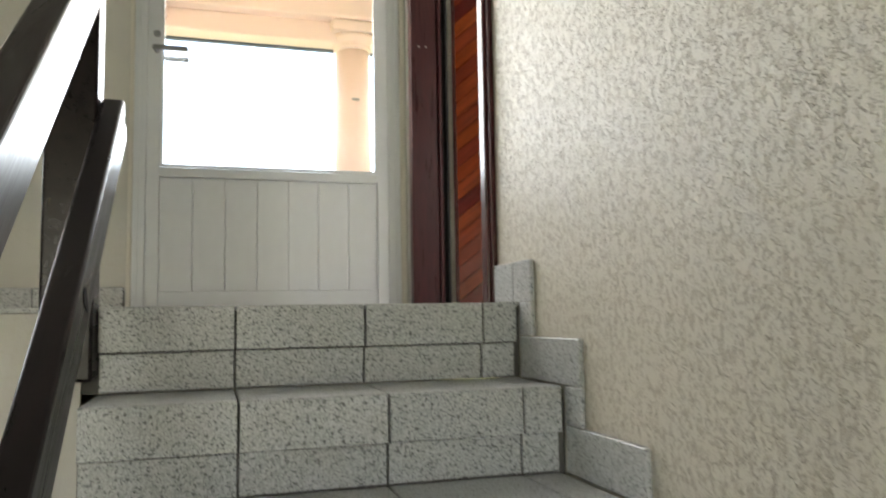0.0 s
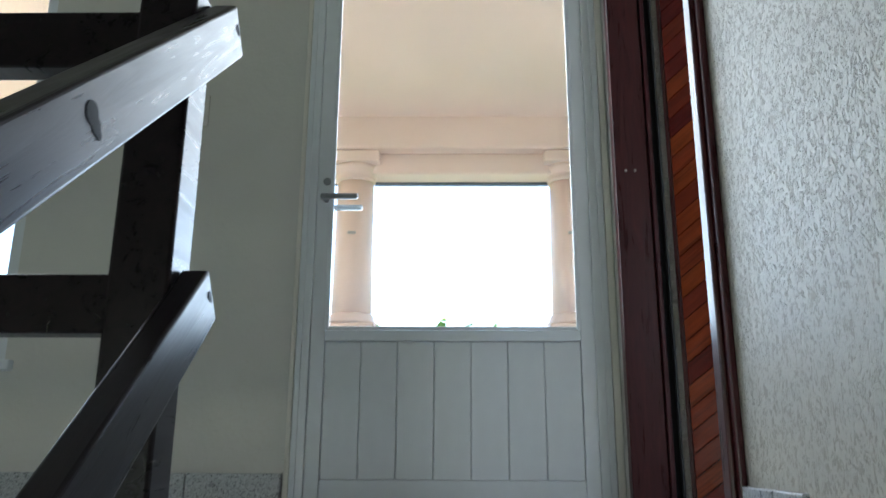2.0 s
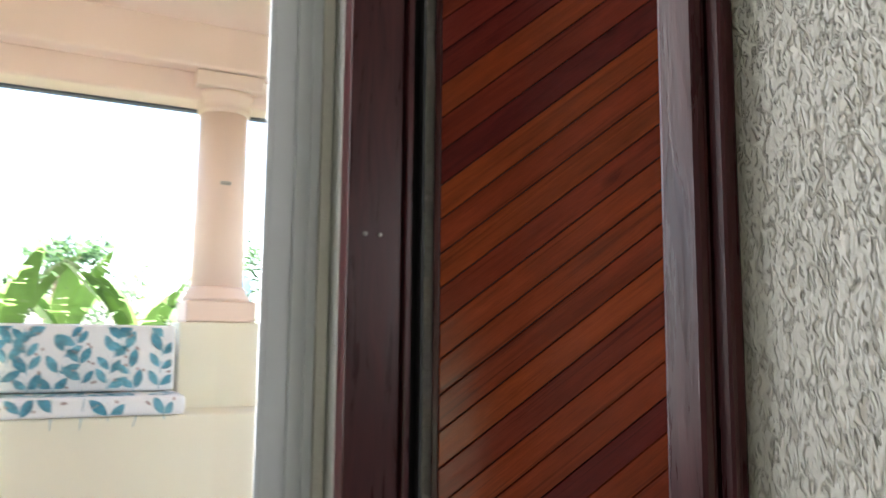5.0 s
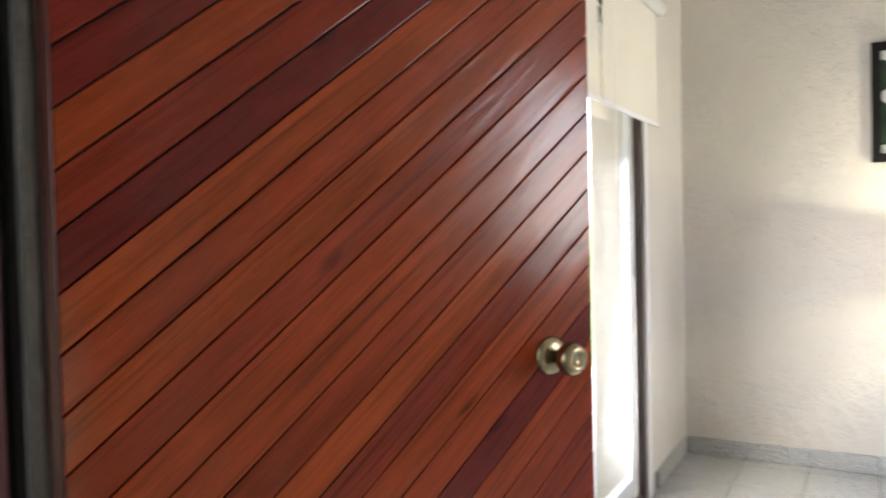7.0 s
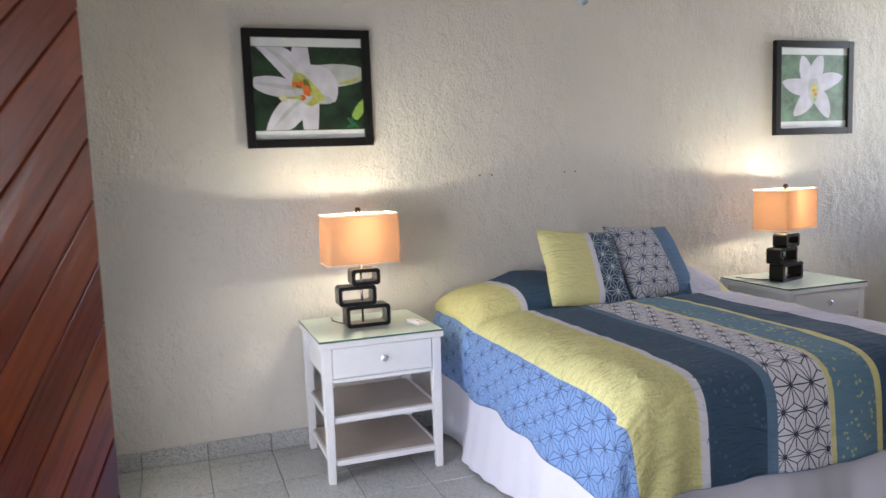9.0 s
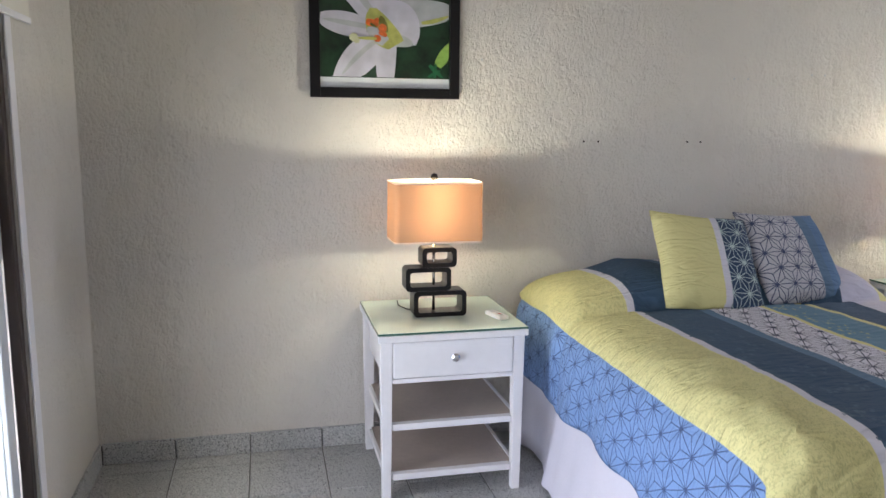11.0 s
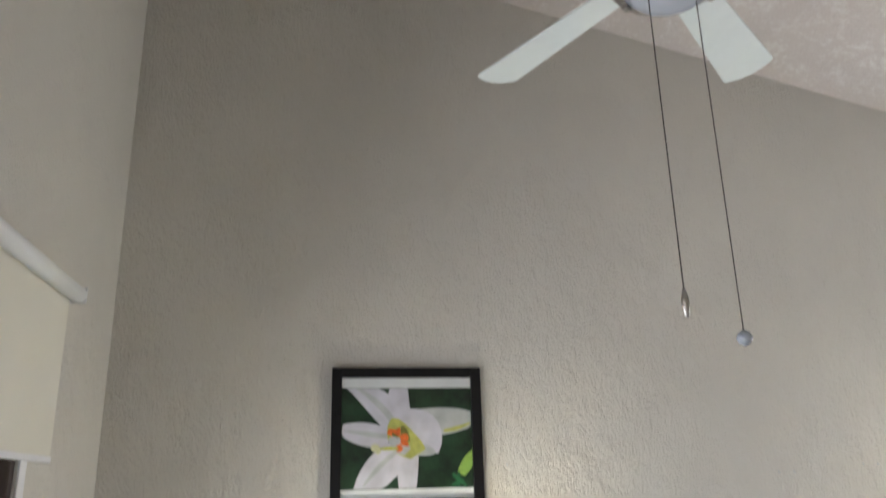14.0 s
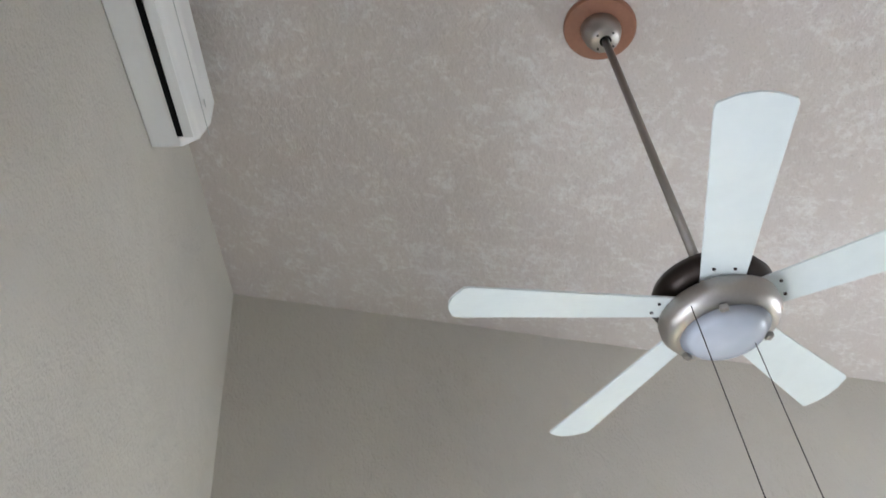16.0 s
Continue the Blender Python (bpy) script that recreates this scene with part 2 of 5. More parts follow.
def blotched_ceiling(name):
    """Pinkish stucco, worn in uneven paler patches with fine grit."""
    m, t, p = nodes_of(name)
    v = coords(t, (1, 0.8, 1), (0, 0, 0.3))
    big, mid, fine, grit = noisen(t, v, 1.6, 3), noisen(t, v, 11, 5, 0.7, 0.6), noisen(t, v, 46, 4, 0.65, 0.5), noisen(t, v, 150, 2)
    patch = mathn(t, "ADD", mathn(t, "MULTIPLY", mid, 0.45), mathn(t, "ADD", mathn(t, "MULTIPLY", fine, 0.35), mathn(t, "MULTIPLY", big, 0.2)))
    col = mixc(t, span(t, big, 0.35, 0.65), (0.67, 0.605, 0.57), (0.72, 0.655, 0.625))
    col = mixc(t, span(t, patch, 0.49, 0.60), col, (0.82, 0.785, 0.76))
    col = mixc(t, span(t, grit, 0.60, 0.72, 0, 0.5), col, (0.46, 0.42, 0.385))
    t.links.new(col, p.inputs["Base Color"])
    p.inputs["Roughness"].default_value = 0.9
    bumpn(t, p, mathn(t, "ADD", mathn(t, "MULTIPLY", fine, 0.006), mathn(t, "MULTIPLY", grit, 0.0016)), 1.0)
    return m


M_ROOMCEIL = blotched_ceiling("pinkish_ceiling_stucco")
M_PEACH = plaster("peach_stucco", (0.90, 0.69, 0.59), 0.003, 40, 0.06, stain=(0.75, 0.5, 0.36))
M_CREAM = plaster("cream_yellow_render", (0.86, 0.80, 0.64), 0.0012, 50, 0.04)
M_EDGE = plaster("bare_plaster_edge", (0.72, 0.69, 0.62), 0.003, 90, 0.08)
M_GRANITE = granite("grey_speckled_tile", (0.36, 0.385, 0.395), (0.11, 0.12, 0.125), 0.32, (0.55, 0.575, 0.585))
M_FLOORTILE = granite("pale_speckled_floor_tile", (0.36, 0.37, 0.365), (0.12, 0.125, 0.125), 0.36, (0.60, 0.60, 0.585))
M_GROUT = paint("dark_grout", (0.13, 0.13, 0.125), 0.9, fine=200)
M_GROUT2 = paint("grey_grout", (0.15, 0.145, 0.135), 0.9, fine=200)
M_ALU = paint("white_enamelled_aluminium", (0.70, 0.73, 0.75), 0.35, 0.0, 0.03, fine=20, bump=0)
M_GREYALU = paint("grey_aluminium", (0.55, 0.56, 0.56), 0.35, 0.3, 0.04, bump=0)
M_BROWNALU = paint("dark_bronze_aluminium", (0.05, 0.035, 0.03), 0.4, 0.2, 0.1, bump=0)
M_RAIL = timber("dark_varnished_rail_timber", (0.003, 0.002, 0.003), (0.012, 0.006, 0.007), 0.3, (30, 3, 30), 0.1)
M_JAMB = timber("dark_stained_door_frame", (0.030, 0.0055, 0.007), (0.078, 0.016, 0.017), 0.3, (40, 40, 4), 0.06)


def cedar_boards(name):
    """Varnished boards, each of its own tone from purplish red to orange brown, with soft long grain."""
    m, t, p = nodes_of(name)
    tc, oi = t.nodes.new("ShaderNodeTexCoord"), t.nodes.new("ShaderNodeObjectInfo")
    off = t.nodes.new("ShaderNodeVectorMath")
    off.operation = "ADD"
    t.links.new(tc.outputs["Object"], off.inputs[0])
    t.links.new(mathn(t, "MULTIPLY", oi.outputs["Random"], 53.0), off.inputs[1])

    def stretched(scale):
        mp = t.nodes.new("ShaderNodeMapping")
        mp.inputs["Scale"].default_value = scale
        t.links.new(off.outputs[0], mp.inputs[0])
        return mp.outputs[0]
    grain, smear, pores = noisen(t, stretched((3, 60, 60)), 1.0, 5, 0.6, 0.8), noisen(t, stretched((5, 18, 18)), 1.0, 3, 0.5, 0.6), noisen(t, stretched((30, 420, 420)), 1.0, 2)
    ramp = t.nodes.new("ShaderNodeValToRGB")
    tones = ((0.0, (0.120, 0.014, 0.011)), (0.2, (0.175, 0.022, 0.014)), (0.4, (0.275, 0.047, 0.012)), (0.6, (0.200, 0.026, 0.013)), (0.8, (0.300, 0.056, 0.012)), (1.0, (0.150, 0.017, 0.014)))
    while len(ramp.color_ramp.elements) < len(tones):
        ramp.color_ramp.elements.new(0.5)
    for e, (pos, c) in zip(ramp.color_ramp.elements, tones):
        e.position, e.color = pos, (*c, 1)
    t.links.new(oi.outputs["Random"], ramp.inputs[0])
    shade = mathn(t, "ADD", mathn(t, "MULTIPLY", grain, 0.55), mathn(t, "MULTIPLY", smear, 0.45))
    val = mathn(t, "MULTIPLY", span(t, shade, 0.3, 0.7, 0.62, 1.26), span(t, pores, 0.3, 0.6, 0.88, 1.04))
    # knots and dark pitch streaks, far apart
    vo = t.nodes.new("ShaderNodeTexVoronoi")
    vo.inputs["Scale"].default_value = 1.0
    t.links.new(stretched((6, 17, 17)), vo.inputs["Vector"])
    knot = mathn(t, "MULTIPLY", span(t, vo.outputs["Distance"], 0.05, 0.24, 1, 0), mathn(t, "GREATER_THAN", noisen(t, stretched((2, 9, 9)), 1.0, 1), 0.52))
    streak = span(t, noisen(t, stretched((1.6, 110, 110)), 1.0, 3, 0.6, 0.4), 0.56, 0.70, 1.0, 0.62)
    val = mathn(t, "MULTIPLY", mathn(t, "MULTIPLY", val, streak), mathn(t, "SUBTRACT", 1.0, mathn(t, "MULTIPLY", knot, 0.6)))
    hs = t.nodes.new("ShaderNodeHueSaturation")
    t.links.new(ramp.outputs[0], hs.inputs["Color"])
    t.links.new(val, hs.inputs["Value"])
    t.links.new(hs.outputs[0], p.inputs["Base Color"])
    t.links.new(span(t, shade, 0.3, 0.7, 0.15, 0.24), p.inputs["Roughness"])
    p.inputs["Specular IOR Level"].default_value = 0.26
    bumpn(t, p, mathn(t, "ADD", mathn(t, "MULTIPLY", grain, 0.0004), mathn(t, "MULTIPLY", smear, 0.0016)), 1.0)
    return m


M_PLANK = cedar_boards("red_cedar_boards")
M_JAMB.node_tree.nodes["Principled BSDF"].inputs["Specular IOR Level"].default_value = 0.3
M_RAIL.node_tree.nodes["Principled BSDF"].inputs["Specular IOR Level"].default_value = 0.24
M_PLANKEDGE = paint("dark_board_joint", (0.03, 0.010, 0.008), 0.6, fine=90)
M_GLASS = glass("clear_glass", (0.97, 0.99, 0.98))
M_BRASS = paint("antique_brass", (0.32, 0.27, 0.17), 0.25, 1.0, 0.12, fine=40, bump=0)
M_CHROME = paint("chrome", (0.75, 0.76, 0.78), 0.12, 1.0, 0.02, bump=0)
M_SATIN = paint("satin_grey_metal", (0.26, 0.27, 0.28), 0.42, 0.8, 0.04, bump=0)
M_NICKEL = paint("brushed_nickel", (0.40, 0.375, 0.35), 0.38, 1.0, 0.05, fine=150, bump=0)
M_DARKMETAL = paint("dark_oiled_metal", (0.045, 0.035, 0.03), 0.4, 0.8, 0.1, bump=0)
M_PLASTIC = paint("white_plastic", (0.82, 0.82, 0.81), 0.35, 0, 0.02, bump=0)
M_SLOT = paint("black_slot", (0.006, 0.006, 0.006), 0.6, bump=0)
M_SLOT.node_tree.nodes["Principled BSDF"].inputs["Specular IOR Level"].default_value = 0.1
M_WHITEWOOD = paint("white_lacquered_wood", (0.80, 0.79, 0.80), 0.38, 0, 0.03, 2, 30, 0.0002)
M_SHELF = paint("taupe_shelf_board", (0.46, 0.39, 0.34), 0.5, 0, 0.08, 4, 50)
M_BLACKWOOD = paint("black_lacquered_wood", (0.007, 0.0065, 0.007), 0.3, 0, 0.1, bump=0)
M_BLACKWOOD.node_tree.nodes["Principled BSDF"].inputs["Specular IOR Level"].default_value = 0.3
M_BLADE = paint("pale_fan_blade", (0.70, 0.75, 0.73), 0.45, 0, 0.03, 3, 30, 0)
M_COPPER = paint("reddish_brown_mounting_plate", (0.33, 0.15, 0.09), 0.5, 0, 0.1)
M_SHEET = paint("white_cotton", (0.62, 0.61, 0.69), 0.9, 0, 0.03, 3, 120, 0.0006)
M_BLIND = paint("ivory_roller_fabric", (0.74, 0.71, 0.62), 0.85, 0, 0.03, 2, 300, 0.0002)
M_TERRFLOOR = paint("pale_terrace_floor", (0.74, 0.67, 0.59), 0.6, 0, 0.1)
M_BLUETAPE = paint("blue_grey_strip", (0.10, 0.11, 0.14), 0.7, 0, 0.15, 6)
M_LEAF = paint("banana_leaf", (0.20, 0.36, 0.08), 0.45, 0, 0.22, 4, 40, 0.0008, 0.3)
M_TREE = paint("tree_leaf", (0.06, 0.14, 0.04), 0.55, 0, 0.25, 4, 40, 0, 0.3)
M_BARK = paint("bark", (0.16, 0.12, 0.08), 0.9, 0, 0.2, 6, 40, 0.01)
M_GRASS = paint("grass_ground", (0.10, 0.15, 0.05), 0.95, 0, 0.25, 0.3, 8, 0.02)
M_TANK = paint("blue_grey_tank", (0.12, 0.20, 0.30), 0.5, 0, 0.06)
M_RED = paint("red_paint", (0.55, 0.05, 0.03), 0.5)
M_CONC = paint("weathered_concrete", (0.5, 0.46, 0.42), 0.85, 0, 0.12)
M_POT = paint("dark_clay_pot", (0.09, 0.05, 0.06), 0.6)

# ---- building helpers ----
def box(bm, x0, x1, y0, y1, z0, z1):
    vs = [bm.verts.new((x, y, z)) for z in (z0, z1) for x, y in ((x0, y0), (x1, y0), (x1, y1), (x0, y1))]
    for f in ((3, 2, 1, 0), (4, 5, 6, 7), (0, 1, 5, 4), (1, 2, 6, 5), (2, 3, 7, 6), (3, 0, 4, 7)):
        bm.faces.new([vs[i] for i in f])
    return vs


def boxes(*list_of, bevel=0.0, seg=2):
    bm = bmesh.new()
    for b in list_of:
        box(bm, *b)
    if bevel:
        bmesh.ops.bevel(bm, geom=bm.edges[:], offset=bevel, segments=seg, profile=0.5, affect="EDGES")
    return bm


def mesh_of(name, bm, material, smooth=False):
    me = bpy.data.meshes.new(name)
    bmesh.ops.recalc_face_normals(bm, faces=bm.faces[:])
    bm.to_mesh(me)
    bm.free()
    if material:
        me.materials.append(material)
    if smooth:
        me.shade_smooth()
    return me


def part(name, bm, material, parent=None, label="", smooth=False, m=None):
    ob = new(name, mesh_of(name, bm, material, smooth) if isinstance(bm, bmesh.types.BMesh) else bm)
    if parent:
        ob.parent = parent
    if m is not None:
        ob.matrix_basis = m
    return tagged(ob, label)


def thing(name, m, label, category, group="", kind=""):
    ob = new(name)
    ob.empty_display_size = 0.1
    ob.matrix_basis = m
    return tagged(ob, label, category, group, kind)


def setting(name, bm, material, label, category, smooth=False):
    return tagged(part(name, bm, material, None, label, smooth), "", category, "", "structure")


def lathe(profile, steps=32, m=None):
    """Turned about z: profile of (radius, z) from bottom to top."""
    bm = bmesh.new()
    rings = []
    for r, z in profile:
        if r < 1e-5:
            rings.append([bm.verts.new((0, 0, z))])
        else:
            rings.append([bm.verts.new((r * math.cos(2 * math.pi * i / steps), r * math.sin(2 * math.pi * i / steps), z)) for i in range(steps)])
    for a, b in zip(rings, rings[1:]):
        for i in range(steps):
            j = (i + 1) % steps
            q = [a[i % len(a)], a[j % len(a)], b[j % len(b)], b[i % len(b)]]
            q = list(dict.fromkeys(q))
            if len(q) > 2:
                bm.faces.new(q)
    for r in (rings[0], rings[-1]):
        if len(r) > 2:
            bm.faces.new(r)
    if m is not None:
        bm.transform(m)
    return bm


def rod(p, q, r, steps=12):
    p, q = Vector(p), Vector(q)
    turn = (q - p).to_track_quat("Z", "Y").to_matrix().to_4x4()
    return lathe([(r, 0), (r, (q - p).length)], steps, Matrix.Translation(p) @ turn)


def tube(points, r, steps=8, taper=1.0):
    bm = bmesh.new()
    pts = [Vector(p) for p in points]
    rings = []
    for i, p in enumerate(pts):
        d = (pts[min(i + 1, len(pts) - 1)] - pts[max(i - 1, 0)]).normalized()
        a = d.orthogonal().normalized()
        b = d.cross(a)
        if rings:
            a = (last - d * last.dot(d)).normalized()
            b = d.cross(a)
        last = a
        rr = r * (1 + (taper - 1) * i / max(1, len(pts) - 1))
        rings.append([bm.verts.new(p + rr * (math.cos(2 * math.pi * k / steps) * a + math.sin(2 * math.pi * k / steps) * b)) for k in range(steps)])
    for a, b in zip(rings, rings[1:]):
        for k in range(steps):
            bm.faces.new((a[k], a[(k + 1) % steps], b[(k + 1) % steps], b[k]))
    bm.faces.new(rings[0]), bm.faces.new(rings[-1])
    return bm


def joined(*parts):
    out = bmesh.new()
    for b in parts:
        me = bpy.data.meshes.new("tmp")
        b.to_mesh(me)
        b.free()
        out.from_mesh(me)
        bpy.data.meshes.remove(me)
    return out


def outline(points, depth, axis_m=None):
    """A flat outline in x, y given a thickness along z."""
    bm = bmesh.new()
    lo = [bm.verts.new((x, y, 0)) for x, y in points]
    hi = [bm.verts.new((x, y, depth)) for x, y in points]
    bm.faces.new(lo[::-1]), bm.faces.new(hi)
    n = len(points)
    for i in range(n):
        bm.faces.new((lo[i], lo[(i + 1) % n], hi[(i + 1) % n], hi[i]))
    if axis_m is not None:
        bm.transform(axis_m)
    return bm


def tile_mesh(name, sx, sy, sz, material, bevel=0.002):
    """A tile with its lower corner at the origin and chamfered upper edges, 20-odd triangles."""
    bm = bmesh.new()
    c = bevel
    lo = [bm.verts.new(p) for p in ((0, 0, 0), (sx, 0, 0), (sx, sy, 0), (0, sy, 0))]
    mid = [bm.verts.new(p) for p in ((0, 0, sz - c), (sx, 0, sz - c), (sx, sy, sz - c), (0, sy, sz - c))]
    top = [bm.verts.new(p) for p in ((c, c, sz), (sx - c, c, sz), (sx - c, sy - c, sz), (c, sy - c, sz))]
    for a, b in ((lo, mid), (mid, top)):
        for i in range(4):
            bm.faces.new((a[i], a[(i + 1) % 4], b[(i + 1) % 4], b[i]))
    bm.faces.new(top), bm.faces.new(lo[::-1])
    return mesh_of(name, bm, material)


# ---- the large structure ----
# stair side: x < 0, landing at z = 0; bedroom: x > 0.14
RX = 3.745      # bedroom far wall
LY = -0.055     # bedroom window wall
DOOR_N, DOOR_F = -0.945, -0.125   # wooden door opening along y
OPEN_X0, OPEN_X1, OPEN_Z = 0.86, 2.96, 2.08   # sliding door opening


def ceil_z(y):
    return 4.225 + 0.249 * (y - LY)


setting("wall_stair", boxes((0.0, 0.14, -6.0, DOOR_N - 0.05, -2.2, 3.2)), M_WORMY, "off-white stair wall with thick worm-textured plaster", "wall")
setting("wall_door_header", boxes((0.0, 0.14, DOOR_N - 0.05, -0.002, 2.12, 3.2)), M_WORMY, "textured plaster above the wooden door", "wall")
setting("wall_inner_upper", boxes((0.0, 0.14, -6.0, -0.002, 3.203, 4.6)), M_ROOMWALL, "plain plastered wall above the stair ceiling", "wall")
setting("wall_bedroom_side", boxes((0.142, 0.16, -6.2, DOOR_N - 0.06, 0, 4.5), (0.142, 0.16, DOOR_N - 0.06, LY, 2.12, 4.5)), M_ROOMWALL, "cream rough-plastered bedroom wall beside the door", "wall")
# front wall with the terrace door and the stair window
WX0, WX1, WZ0, WZ1 = -2.9, -1.99, 0.44, 2.05
setting("wall_front", boxes((-3.6, WX0, 0, 0.18, -2.2, 3.0), (WX0, WX1, 0, 0.18, -2.2, WZ0), (WX0, WX1, 0, 0.18, WZ1, 3.0),
                            (WX1, -1.045, 0, 0.18, -2.2, 3.0), (-1.045, -0.03, 0, 0.18, 2.13, 3.0), (-1.045, -0.03, 0.0, 0.18, -2.2, 0.0),
                            (-0.03, 0.14, 0, 0.18, -2.2, 3.2)), M_STAIRWALL, "painted stairwell wall with the terrace door and a window", "wall")
setting("wall_left", boxes((-3.75, -3.6, -6.0, 0.18, -2.2, 3.0)), M_STAIRWALL, "painted wall closing the stairwell", "wall")
# The opening is added, out of view, for the fill lamp.
setting("wall_back", boxes((-3.75, -2.6, -6.15, -6.0, -2.2, 3.0), (-0.8, 0.0, -6.15, -6.0, -2.2, 3.0), (-2.6, -0.8, -6.15, -6.0, -2.2, -0.9), (-2.6, -0.8, -6.15, -6.0, 0.7, 3.0)), M_STAIRWALL, "painted wall with an added opening for fill light behind the stairs", "wall")
setting("ceiling_stair", boxes((-3.75, -0.002, -6.15, 0.18, 3.0, 3.12)), M_STAIRWALL, "painted stairwell ceiling", "ceiling")
setting("floor_lower", boxes((-3.75, -0.002, -6.15, -1.18, -2.3, -2.09)), M_GROUT2, "tiled lower floor", "floor")
# bedroom shell
setting("wall_far", boxes((RX, RX + 0.15, -6.35, 0.18, -0.1, 4.6)), M_ROOMWALL, "cream rough-plastered bedroom wall behind the bed", "wall")
setting("wall_window", boxes((OPEN_X1, RX, LY, 0.18, -0.1, 4.6), (0.142, OPEN_X0, LY, 0.18, -0.1, 4.6), (OPEN_X0, OPEN_X1, LY, 0.18, OPEN_Z, 4.6)),
        M_ROOMWALL, "cream rough-plastered wall with a sliding glass door", "wall")
setting("wall_side", boxes((0.162, 2.75, -5.42, -5.3, 0, 2.98), (3.68, RX - 0.002, -5.42, -5.3, 0, 2.98), (2.75, 3.68, -5.42, -5.3, 0, 0.95), (2.75, 3.68, -5.42, -5.3, 2.35, 2.98)),
        M_ROOMWALL, "cream plastered side wall with a window", "wall")
# Past the side wall the slab runs on unseen, an added eave against sun.
bm = bmesh.new()
vs = [bm.verts.new((x, y, ceil_z(y) + dz)) for dz in (0, 0.15) for x, y in ((0.0, -6.4), (RX + 0.15, -6.4), (RX + 0.15, 0.2), (0.0, 0.2))]
for f in ((3, 2, 1, 0), (4, 5, 6, 7), (0, 1, 5, 4), (1, 2, 6, 5), (2, 3, 7, 6), (3, 0, 4, 7)):
    bm.faces.new([vs[i] for i in f])
setting("ceiling_bedroom", bm, M_ROOMCEIL, "sloping pinkish-beige stucco bedroom ceiling", "ceiling")
floor_bedroom = setting("floor_bedroom", boxes((0.142, RX, -6.2, LY, -0.1, -0.003), (0.0, 0.142, DOOR_N - 0.05, -0.002, -0.1, -0.003)), M_GROUT2, "grey speckled ceramic tile floor of the bedroom", "floor")

# landing and stairs
EDGE_Y, RUN, RISE, STEP_X0, STEP_X1 = -1.184, 0.25, 0.19, -1.0, -0.003
landing = setting("floor_landing", boxes((-3.6, -0.002, EDGE_Y + 0.034, -0.002, -0.19, -0.011)), M_GROUT, "grey speckled tile landing at the stair head", "floor")
setting("landing_fascia", boxes((-3.6, STEP_X0 - 0.03, EDGE_Y + 0.0, EDGE_Y + 0.010, -0.9, -0.012)), M_STAIRWALL, "beige painted face below the landing edge", "wall")
stairs = thing("staircase", pose(0, 0, 0), "grey speckled tile stairs with dark joints", "stairs", kind="structure")
bm = bmesh.new()
NSTEP = 11
for k in range(NSTEP):
    y1 = EDGE_Y - k * RUN
    box(bm, STEP_X0, STEP_X1, y1 - RUN + 0.030, y1 + 0.030, -2.2, -RISE * (k + 1) - 0.010)
part("body", bm, M_GROUT, stairs, "dark joints of the stair")
setting("stair_side_wall", boxes((STEP_X0 - 0.02, STEP_X0 - 0.002, EDGE_Y - NSTEP * RUN, EDGE_Y - 0.2, -2.09, -1.6)), M_STAIRWALL, "low painted wall beside the stairs", "wall")

# terrace
TZ = 2.66
setting("terrace_floor", boxes((-6, 6, 0.18, 3.5, -0.2, -0.02)), M_TERRFLOOR, "pale sandy terrace floor", "floor")
setting("terrace_ceiling", boxes((-6, 6, 0.182, 3.6, TZ, TZ + 0.2)), M_PEACH, "peach stucco terrace ceiling", "ceiling")
setting("terrace_beam", boxes((-6, 6, 2.98, 3.36, 2.402, TZ + 0.05), (-6, 6, 3.10, 3.34, 2.235, 2.41), bevel=0.018), M_PEACH, "peach stucco beam over the terrace columns", "beam")
setting("terrace_beam_strip", boxes((-6, 6, 3.29, 3.348, 2.222, 2.2345)), M_BLUETAPE, "torn blue-grey strip under the beam", "trim")
setting("terrace_parapet", boxes((-6, 6, 3.10, 3.30, -0.02, 0.86)), M_CREAM, "cream yellow terrace parapet", "wall")
setting("ground", boxes((-600, 600, -600, 900, -3.6, -3.2)), M_GRASS, "green ground around the house", "ground")
setting("wall_house_below", boxes((-6, 6, 0.0, 3.45, -3.2, -0.205)), M_CREAM, "cream house wall below the terrace", "wall")
setting("terrace_end_wall", boxes((-6.1, -5.9, 0.18, 3.4, -0.02, TZ)), M_CREAM, "cream terrace end wall", "wall")

